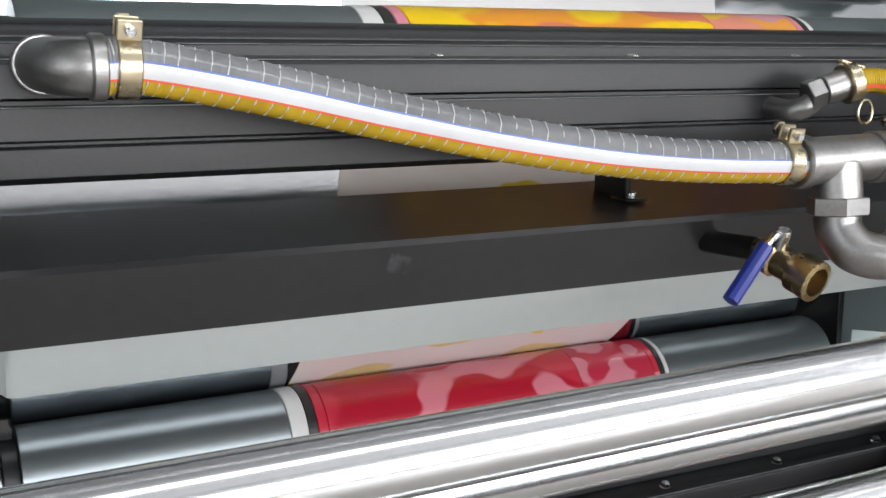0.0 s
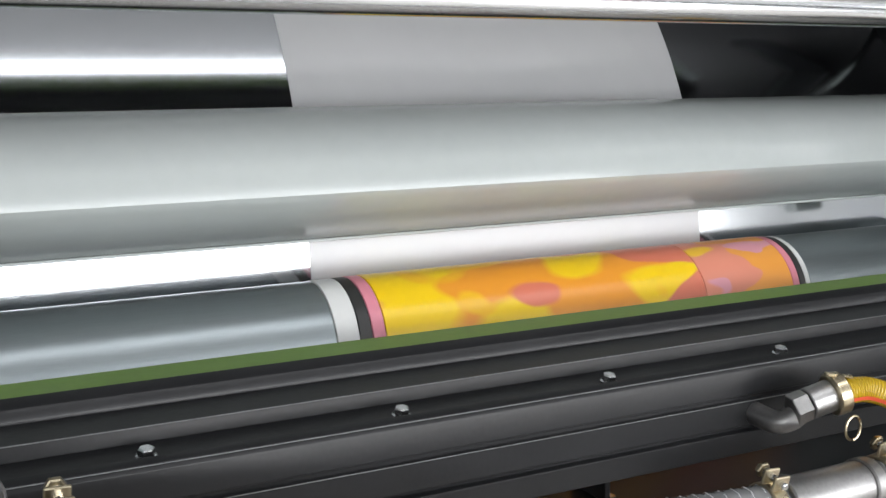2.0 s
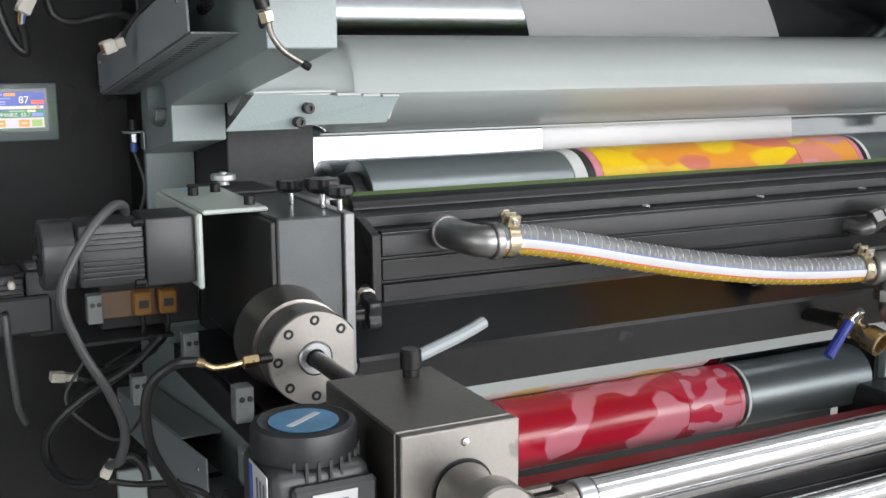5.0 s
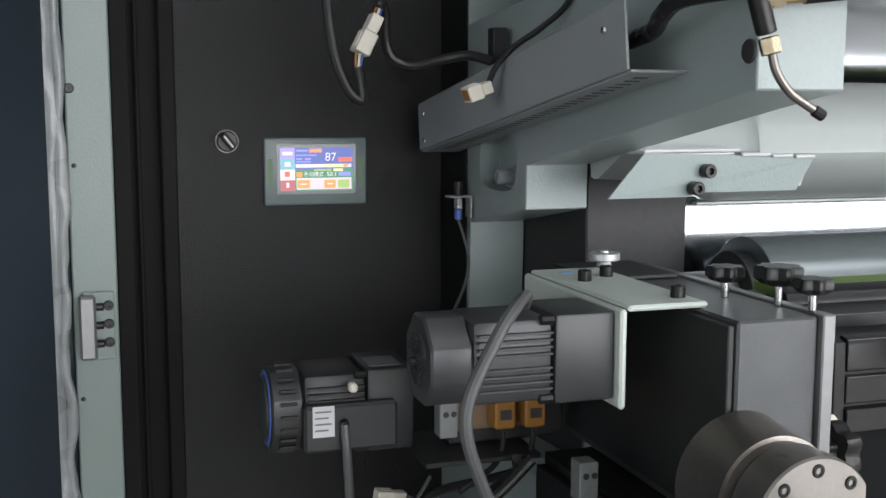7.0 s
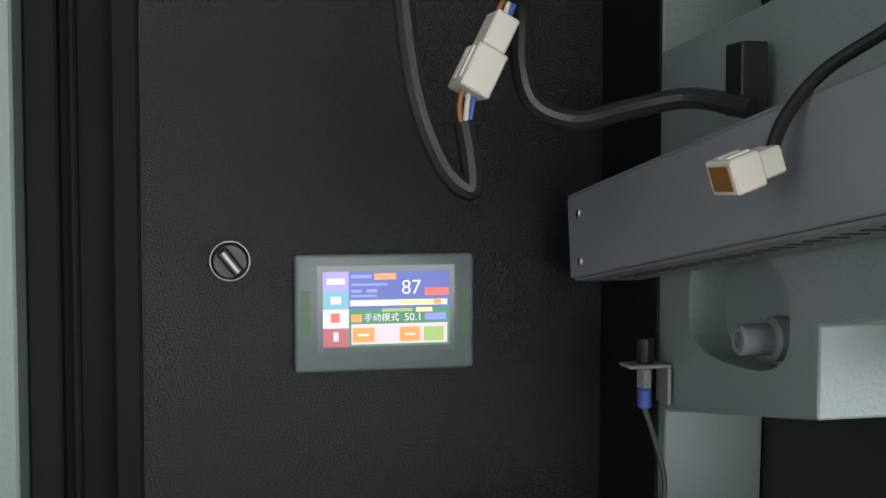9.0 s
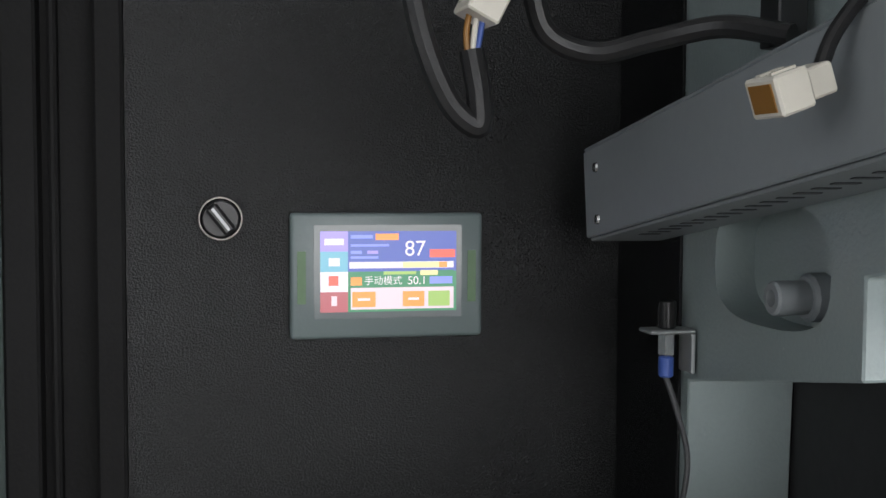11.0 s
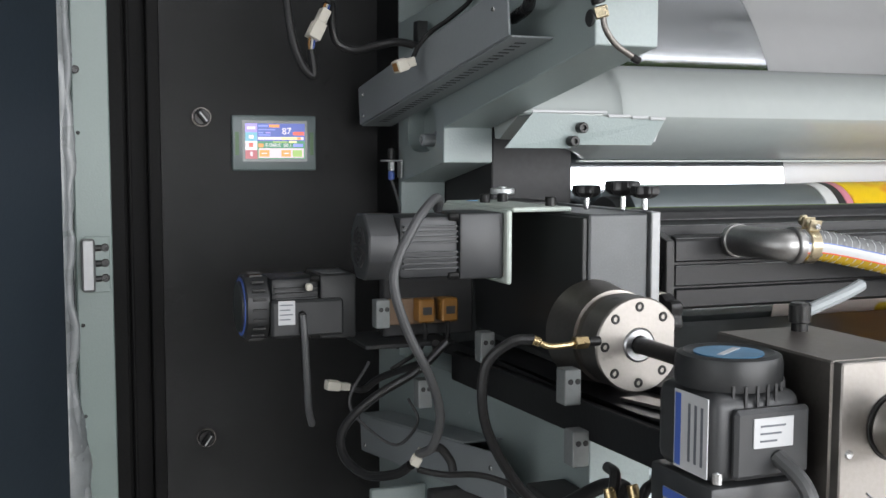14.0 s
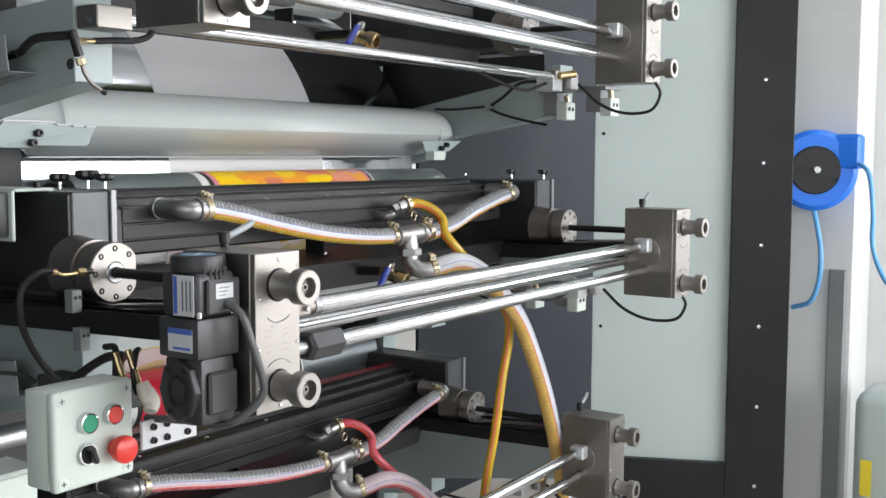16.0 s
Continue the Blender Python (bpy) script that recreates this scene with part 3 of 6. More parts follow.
# ---- cable trays on the arms ----
def tray(dz, lab):
    t = thing("cable_tray", (0.11, -0.38, 1.55 + dz), lab, "cable tray", "cable trays")
    a = math.atan2(0.145, 1.0)
    rot = Matrix.Rotation(-a, 3, "X")
    n = 0.60
    mid = Vector((0.117, -0.362, 1.563 + dz))

    def at(x0, x1, s0, s1, h0, h1, bv=0.001):
        b = box(x0 - mid.x, x1 - mid.x, s0, s1, h0, h1, bv)
        bmesh.ops.transform(b, matrix=Matrix.Translation(mid) @ rot.to_4x4(), verts=b.verts)
        return b

    part("side_wall", at(0.090, 0.0925, -0.293, 0.292, -0.026, 0.032), TRAY, t)
    part("bottom", at(0.0927, 0.1440, -0.293, 0.292, -0.028, -0.0255), TRAY, t)
    part("end_cap", at(0.0927, 0.1440, 0.2890, 0.2915, -0.0253, 0.032), TRAY, t)
    part("lid", at(0.0905, 0.1435, -0.17, 0.292, 0.0322, 0.0345), TRAY, t)
    for k in range(34):
        s = -0.27 + k * 0.0155
        part("slot", at(0.108, 0.121, s, s + 0.0042, -0.0286, -0.0281, 0), MOTOR, t)
    for s, h in ((0.268, 0.018), (0.268, -0.016), (-0.255, 0.013)):
        p = mid + rot @ Vector((0.0898 - mid.x, s, h))
        part("screw", lathe(p, (-1, 0, 0), [(0, 0.0035), (0.0015, 0.003), (0.002, 0)], 12), ZINC, t)
    return t


tray(0.0, "grey folded sheet cable tray with a slotted underside")
tray(-0.53, "grey folded sheet cable tray below the slide")
tray(0.53, "grey folded sheet cable tray of the deck above")

# ---- sensor on a bent bracket at the frame ----
sb = thing("proximity_sensor", (0.135, -0.125, 1.43), "small sensor in a bent steel bracket with a thin cable", "sensor")
part("bracket", box(0.112, 0.143, -0.135, -0.115, 1.4375, 1.440, 0.001), ALU, sb)
part("bracket_leg", box(0.140, 0.1425, -0.135, -0.115, 1.412, 1.4373, 0.0005), ALU, sb)
part("body", cyl((0.127, -0.125, 1.4402), (0.127, -0.125, 1.458), 0.006, 16), RUBBER, sb)
part("nut", cyl((0.127, -0.125, 1.4225), (0.127, -0.125, 1.4372), 0.0055, 6), ZINC, sb)
part("label_band", cyl((0.127, -0.125, 1.409), (0.127, -0.125, 1.4223), 0.0048, 16), LABEL_BLUE, sb)
part("cable", tube([(0.127, -0.125, 1.409), (0.132, -0.13, 1.39), (0.138, -0.135, 1.36), (0.132, -0.14, 1.33), (0.115, -0.15, 1.30), (0.10, -0.16, 1.285)], 0.002, 8), CABLE_GREY, sb)

# ---- drying duct over the plate cylinder ----
DRUM_Y, DRUM_Z, DRUM_R = 0.285, 1.352, 0.57
DUCT_PROFILE = [(-0.280, 1.444), (-0.265, 1.47), (-0.255, 1.545), (-0.258, 1.566), (-0.285, 1.579), (-0.325, 1.581), (-0.365, 1.577), (-0.393, 1.566), (-0.412, 1.548), (-0.422, 1.525), (-0.426, 1.502), (-0.419, 1.494), (-0.318, 1.4425), (-0.305, 1.441)]


def clear_of_drum(y, z):
    return min(y, DRUM_Y - math.sqrt(DRUM_R ** 2 - (z - DRUM_Z) ** 2) - 0.010)


DUCT_PROFILE = [(clear_of_drum(y, z), z) for y, z in DUCT_PROFILE]


def duct(dx, dy, dz, lab):
    d = thing("drying_duct", (0.9 + dx, -0.35 + dy, 1.5 + dz), lab, "duct", "drying ducts")
    pr = [(y + dy, z + dz) for y, z in DUCT_PROFILE]
    b = bmesh.new()
    cy, cz = -0.350 + dy, 1.512 + dz
    xs = [(0.2225, 0.58), (0.275, 0.62), (0.310, 0.70), (0.338, 0.79), (0.356, 0.87), (0.3655, 0.93), (0.3685, 0.975), (0.374, 0.995), (0.382, 1.0), (1.66, 1.0), (1.71, 0.95), (1.74, 0.8), (1.76, 0.6)]
    rows = [[b.verts.new((x + dx, cy + (y - cy) * k, cz + (z - cz) * k)) for y, z in pr] for x, k in xs]
    for a, c in zip(rows, rows[1:]):
        for k in range(len(pr)):
            b.faces.new((a[k], a[(k + 1) % len(pr)], c[(k + 1) % len(pr)], c[k]))
    b.faces.new(rows[0])
    b.faces.new(rows[-1][::-1])
    bmesh.ops.recalc_face_normals(b, faces=b.faces)
    part("shell", b, DUCT, d)
    part("nozzle_strip", box(0.36 + dx, 1.64 + dx, -0.312 + dy, -0.300 + dy, 1.4375 + dz, 1.4407 + dz, 0.001), DUCT, d)
    part("end_seam", box(1.655 + dx, 1.659 + dx, -0.4275 + dy, -0.415 + dy, 1.48 + dz, 1.52 + dz, 0.0005), DUCT, d)
    dy += 0.014
    br = thing("duct_bracket", (0.3 + dx, -0.44 + dy, 1.48 + dz), "grey bent sheet bracket screwed under the duct", "bracket", "duct brackets")
    front = bmesh.new()
    vs = [front.verts.new((x + dx, y + dy, z + dz)) for x, y, z in ((0.224, -0.452, 1.505), (0.43, -0.4475, 1.497), (0.412, -0.4425, 1.462), (0.285, -0.444, 1.462), (0.285, -0.443, 1.4575), (0.186, -0.446, 1.4575))]
    f = front.faces.new(vs)
    ext = bmesh.ops.extrude_face_region(front, geom=[f])
    bmesh.ops.translate(front, vec=(0, 0.0025, 0), verts=[v for v in ext["geom"] if isinstance(v, bmesh.types.BMVert)])
    bmesh.ops.recalc_face_normals(front, faces=front.faces)
    part("web_plate", front, FRAME, br)
    lip = bmesh.new()
    for x0, x1 in ((0.222, 0.335), (0.337, 0.372), (0.374, 0.40), (0.403, 0.428)):
        box(x0 + dx, x1 + dx, -0.4535 + dy, -0.4495 + dy, 1.5045 + dz - 0.0085 * (x0 - 0.224) / 0.2, 1.5085 + dz - 0.0085 * (x0 - 0.224) / 0.2, 0.001, lip)
    part("edge_lip", lip, LABEL, br, "bare chipped white edge")
    part("top_flange", box(0.224 + dx, 0.33 + dx, -0.4493 + dy, -0.37 + dy, 1.5015 + dz, 1.504 + dz, 0.0005), DUCT, br)
    hexhead((0.296 + dx, -0.4465 + dy, 1.485 + dz), (0, -1, 0), 0.0075, 0.014, br)
    hexhead((0.283 + dx, -0.4465 + dy, 1.467 + dz), (0, -1, 0), 0.0075, 0.014, br)
    b2 = thing("duct_bracket", (1.64 + dx, -0.44 + dy, 1.47 + dz), "grey bent sheet bracket at the far end of the duct", "bracket", "duct brackets")
    far = bmesh.new()
    f = far.faces.new([far.verts.new((x + dx, y + dy, z + dz)) for x, y, z in ((1.745, -0.452, 1.486), (1.55, -0.4475, 1.484), (1.575, -0.4425, 1.455), (1.69, -0.444, 1.455))])
    ext = bmesh.ops.extrude_face_region(far, geom=[f])
    bmesh.ops.translate(far, vec=(0, 0.0025, 0), verts=[v for v in ext["geom"] if isinstance(v, bmesh.types.BMVert)])
    bmesh.ops.recalc_face_normals(far, faces=far.faces)
    part("web_plate", far, FRAME, b2)
    part("foot", box(1.60 + dx, 1.655 + dx, -0.455 + dy, -0.425 + dy, 1.430 + dz, 1.4545 + dz, 0.001), BOX_GREY, b2)
    hexhead((1.665 + dx, -0.4485 + dy, 1.474 + dz), (0, -1, 0), 0.0075, 0.012, b2)
    hexhead((1.640 + dx, -0.4485 + dy, 1.464 + dz), (0, -1, 0), 0.0075, 0.012, b2)
    return d


main_duct = duct(0, 0, 0, "long pale grey lacquered drying duct with rounded ends")
for turn, lab in ((-39, "pale grey drying duct of the deck below"), (53, "pale grey drying duct of the deck above")):
    about = Vector((0, DRUM_Y, DRUM_Z))
    at = Matrix.Translation(about) @ Matrix.Rotation(radians(-turn), 4, "X") @ Matrix.Translation(-about)
    tagged(copy_thing(main_duct, at @ Matrix.Translation(origin_of(main_duct))), lab, "duct", "drying ducts")
solid("weld_scar", box(0.4195, 0.4215, -0.4288, -0.4278, 1.466, 1.49, 0, None, Matrix.Rotation(radians(20), 3, "Y")), LABEL, "chipped white mark on the duct", "mark")

# ---- central impression drum and the film round it ----
drum = thing("impression_drum", (0.95, DRUM_Y, DRUM_Z - DRUM_R), "large polished chrome central impression drum", "drum")
part("shell", cyl((0.352, DRUM_Y, DRUM_Z), (1.715, DRUM_Y, DRUM_Z), DRUM_R, 192, 0.004), DRUM_CHROME, drum, "mirror-polished chrome shell")
part("journal", cyl((1.7155, DRUM_Y, DRUM_Z), (1.7655, DRUM_Y, DRUM_Z), 0.09, 40), STEEL, drum)


def on_drum(deg0, deg1, lift, n):
    """Profile along the drum's face, in degrees above its axle's level."""
    return [(DRUM_Y - (DRUM_R + lift) * math.cos(radians(d)), DRUM_Z + (DRUM_R + lift) * math.sin(radians(d))) for d in np.linspace(deg0, deg1, n)]


web = thing("film_web", (0.96, DRUM_Y - DRUM_R, DRUM_Z), "white plastic film web wrapped round the chrome drum", "film", "film webs")
part("plain_run", sheet(on_drum(88, 1.5, 0.0006, 70), 0.755, 1.297), FILM, web, "unprinted white film")
part("printed_run", sheet(on_drum(1.4, -75, 0.0006, 60), 0.755, 1.297), FILM_PRINT, web, "film printed in yellow")


# ---- plate cylinders ----
def plate_cylinder(cy, cz, r, print_material, second, edge_material, lab):
    c = thing("plate_cylinder", (0.95, cy, cz), lab, "cylinder", "plate cylinders")

    def band(name, x0, x1, rr, m, label=""):
        part(name, cyl((x0, cy, cz), (x1, cy, cz), rr, 64, 0.0008), m, c, label)

    band("bare_end", 0.395, 0.729, r - 0.0015, CYL, "blue-grey bare steel")
    band("white_edge", 0.7295, 0.753, r - 0.0008, WHITE_RING)
    band("black_tape", 0.7535, 0.7667, r - 0.0004, BLACK_RING)
    band("pink_margin", 0.7672, 0.781, r, edge_material)
    band("printing_plate", 0.7815, 1.1889, r + 0.0003, print_material, "sharp-edged patches of ink")
    band("printing_plate", 1.1894, 1.3238, r + 0.0003, second, "plate of another design")
    band("pink_margin", 1.3243, 1.3349, r, edge_material)
    band("black_tape", 1.3354, 1.3451, r - 0.0004, BLACK_RING)
    band("white_edge", 1.3456, 1.3532, r - 0.0008, WHITE_RING)
    band("bare_end", 1.3537, 1.7, r - 0.0015, CYL, "blue-grey bare steel")
    band("bearing", 0.3755, 0.3945, 0.052, MOTOR_DARK)
    band("journal", 0.262, 0.375, 0.03, STEEL)
    band("journal", 1.7005, 1.74, 0.03, STEEL)


plate_cylinder(-0.360, 1.336, 0.070, PRINT, PRINT_SALMON, PRINT_PINK, "steel plate cylinder with an orange and yellow printing plate")
plate_cylinder(-0.087, 0.832, 0.070, PRINT_RED, PRINT_ROSE, PRINT_RED, "steel plate cylinder with a wet red printing plate")


def roller(name, x0, x1, cy, cz, r, m, lab):
    t = thing(name, ((x0 + x1) / 2, cy, cz), lab, "roller", "rollers")
    part("shell", cyl((x0, cy, cz), (x1, cy, cz), r, 48, 0.002), m, t)
    part("journal", cyl((x0 - 0.035, cy, cz), (x0, cy, cz), 0.015, 20), STEEL, t)
    part("journal", cyl((x1, cy, cz), (x1 + 0.035, cy, cz), 0.015, 20), STEEL, t)




# ---- ink chambers ----
def ink_chamber(dx, dy, dz, seal_material, lab):
    c = thing("ink_chamber", (0.95 + dx, -0.62 + dy, 1.31 + dz), lab, "ink chamber", "ink chambers")

    def pr(points):
        return [(y + dy, z + dz) for y, z in points]

    x0, x1 = 0.303 + dx, 1.585 + dx
    part("top_rail", prism(pr([(-0.5575, 1.3815), (-0.572, 1.3765), (-0.576, 1.368), (-0.576, 1.345), (-0.5575, 1.345)]), x0, x1, None, 0.0008), BLACK, c)
    part("middle_rail", prism(pr([(-0.577, 1.3665), (-0.611, 1.362), (-0.613, 1.345), (-0.577, 1.345)]), x0, x1, None, 0.0008), BLACK, c)
    part("bolt_ledge", prism(pr([(-0.614, 1.351), (-0.652, 1.345), (-0.652, 1.33), (-0.614, 1.33)]), x0, x1, None, 0.0006), BLACK, c)
    part("front_lip", prism(pr([(-0.6525, 1.3535), (-0.6615, 1.3515), (-0.6645, 1.347), (-0.6645, 1.3235), (-0.6525, 1.3235)]), x0, x1, None, 0.0006), BLACK, c)
    part("front_face", prism(pr([(-0.64, 1.323), (-0.6605, 1.3225), (-0.6605, 1.3185), (-0.6645, 1.3175), (-0.6645, 1.2945), (-0.6605, 1.2935), (-0.6605, 1.2905), (-0.667, 1.2895), (-0.667, 1.269), (-0.64, 1.262)]), x0, x1, None, 0.0006), BLACK, c)
    part("lower_slope", prism(pr([(-0.6398, 1.3225), (-0.6398, 1.263), (-0.55, 1.285), (-0.55, 1.33)]), x0, x1), BLACK, c)
    part("core", box(x0 + 0.002, x1 - 0.002, -0.63 + dy, -0.54 + dy, 1.332 + dz, 1.3445 + dz, 0), BLACK, c)
    part("seal_strip", prism(pr([(-0.5140, 1.3800), (-0.557, 1.3800), (-0.557, 1.35), (-0.522, 1.35)]), x0 + 0.004, x1 - 0.004), seal_material, c)
    # edge highlights modelled as thin pale bars along the black rails
    for y, z in ((-0.6125, 1.3622), (-0.6630, 1.3505), (-0.6650, 1.3178)):
        part("edge_highlight", cyl((x0 + 0.001, y + dy, z + dz), (x1 - 0.001, y + dy, z + dz), 0.0004, 6, 0), GREY_PLATE, c, "thin pale bar drawn as the highlight on the rail edge")
    for xe in (x0 - 0.012, x1):
        part("end_plate", prism(pr([(-0.525, 1.374), (-0.62, 1.362), (-0.662, 1.348), (-0.664, 1.27), (-0.60, 1.275), (-0.53, 1.30)]), xe, xe + 0.012, None, 0.001), RUBBER, c)
    for k in range(-1, 6):
        x = 0.5 + 0.2 * k + dx
        if x0 < x < x1:
            b = lathe((x, -0.636 + dy, 1.3476 + dz), (0, -0.15, 1), [(0, 0.0075), (0.001, 0.0078), (0.0018, 0.006)], 20)
            lathe((x, -0.636 + dy, 1.3476 + dz), (0, -0.15, 1), [(0.0015, 0.0062), (0.0062, 0.0062), (0.0072, 0.0052), (0.0072, 0)], 6, b)
            part("bolt", b, ZINC, c, "zinc hexagon bolt")
    for y, z in ((-0.57, 1.357), (-0.655, 1.281)):
        part("plug", cyl((x0 - 0.026, y + dy, z + dz), (x0 - 0.0125, y + dy, z + dz), 0.009, 20, 0.003), BRASS if y > -0.6 else RUBBER, c)
    part("sealing_lump", box(x0 - 0.03, x0 - 0.0125, -0.675 + dy, -0.655 + dy, 1.266 + dz, 1.288 + dz, 0.004), WHITE_PLASTIC, c)
    return c


ink_chamber(0, 0, 0, GREEN_STRIP, "black anodised doctor blade ink chamber with zinc bolts")
ink_chamber(0, 0.09, 0.53, GREEN_STRIP, "black ink chamber of the deck above")
ink_chamber(0.09, 0.285, -0.572, mat("red_seal", (0.25, 0.01, 0.02), 0.4), "black ink chamber of the lower deck wet with red ink")


def drip_tray(dy, dz, lab, low=1.146):
    t = thing("drip_tray", (0.95, -0.6 + dy, 1.19 + dz), lab, "drip tray", "drip trays")
    part("basin", prism([(y + dy, z + dz) for y, z in [(-0.50, 1.221), (-0.56, 1.216), (-0.625, 1.210), (-0.668, 1.206), (-0.672, 1.2015), (-0.655, low), (-0.651, low + 0.002), (-0.665, 1.198), (-0.62, 1.203), (-0.50, 1.214)]], 0.27, 1.62), BLACK_GLOSS, t)
    part("bracket", box(0.925, 0.931, -0.60 + dy, -0.545 + dy, 1.2165 + dz, 1.252 + dz, 0.001), BLACK, t)
    part("bracket_foot", box(0.918, 0.945, -0.61 + dy, -0.585 + dy, 1.2145 + dz, 1.2165 + dz, 0.0005), BLACK, t)
    hexhead((0.932, -0.598 + dy, 1.2165 + dz), (0, 0, 1), 0.006, 0.006, t, ZINC, "screw", False)
    return t


drip_tray(0, 0, "black lacquered drip tray under the ink chamber")
drip_tray(0.09, 0.53, "black lacquered drip tray of the deck above", 1.147)
drip_tray(0.285, -0.56, "black lacquered drip tray of the lower deck")


# ---- ink hoses and fittings ----
def ink_hose(name, pts, r, ink, mid, lab, per=60, upper=HOSE_CLEAR):
    """A spiral hose: clear ribbed top, milky band with a blue and a red line, ink along the bottom."""
    h = thing(name, pts[0], lab, "hose", "ink hoses")
    part("ribbed_wall", strip_of_tube(pts, r, 10, 192, per, 0.0004, 2, 12), upper, h, "clear ribbed plastic with a steel spiral")
    fr = frames_along(smooth_path(pts, per))
    n = len(fr) - 1
    length = sum((fr[i + 1][0] - fr[i][0]).length for i in range(n))
    turns = round(length / 0.0112)
    coil = []
    for j in range(turns * 10 + 1):
        q = j / (turns * 10) * n
        i = min(int(q), n - 1)
        p = fr[i][0].lerp(fr[i + 1][0], q - i)
        coil.append(p + (r + 0.00055) * (math.cos(0.2 * math.pi * j) * fr[i][1] + math.sin(0.2 * math.pi * j) * fr[i][2]))
    wire = tube(coil, 0.0006, 4, 1)
    part("spiral_wire", wire, LABEL, h, "steel spiral in the hose wall")
    part("milky_band", strip_of_tube(pts, r + 0.0008, -24, 10, per // 3, 0.0, 2, 5), mid, h)
    part("blue_line", strip_of_tube(pts, r + 0.0011, 7.5, 11.5, per // 3, 0.0, 2, 1), LINE_BLUE, h)
    part("red_line", strip_of_tube(pts, r + 0.0011, -28, -23, per // 3, 0.0, 2, 1), LINE_RED, h)
    part("ink_side", strip_of_tube(pts, r + 0.0002, -168, -25, per, 0.0003, 2, 10), ink, h, "coloured ink behind clear ribs")
    part("core", tube(pts, r * 0.93, 12, per // 4), mid, h)
    return h


def clamp(p, way, r, lab="yellow zinc worm-drive hose clamp with a bolt"):
    p, way = Vector(p), Vector(way).normalized()
    c = thing("hose_clamp", p, lab, "clamp", "hose clamps")
    part("band", ring(p - way * 0.0075, p + way * 0.0075, r + 0.0022, r - 0.001), CLAMP, c)
    up = (Vector((0, -0.25, 1)) - way * Vector((0, -0.25, 1)).dot(way)).normalized()
    side = way.cross(up)
    q = p + up * (r + 0.0075)
    b = bmesh.new()
    for s in (-1, 1):
        m = Matrix((way, side, up)).transposed()
        bb = box(-0.008, 0.008, -0.0015, 0.0015, -0.0065, 0.0065, 0.0008)
        bmesh.ops.transform(bb, matrix=Matrix.Translation(q + side * s * 0.006) @ m.to_4x4(), verts=bb.verts)
        joined(b, bb)
    part("lug", b, CLAMP, c)
    part("bolt", cyl(q - side * 0.013, q + side * 0.0125, 0.0035, 12), ZINC, c)
    part("bolt_head", cyl(q - side * 0.018, q - side * 0.0132, 0.0068, 6), CLAMP, c)
    return c


def pipe_bits(bm_list, lab, base, name="pipe_fitting", m=PIPE):
    f = thing(name, base, lab, "pipe fitting", "pipe fittings")
    for n, b in bm_list:
        part(n, b, m, f)
    return f


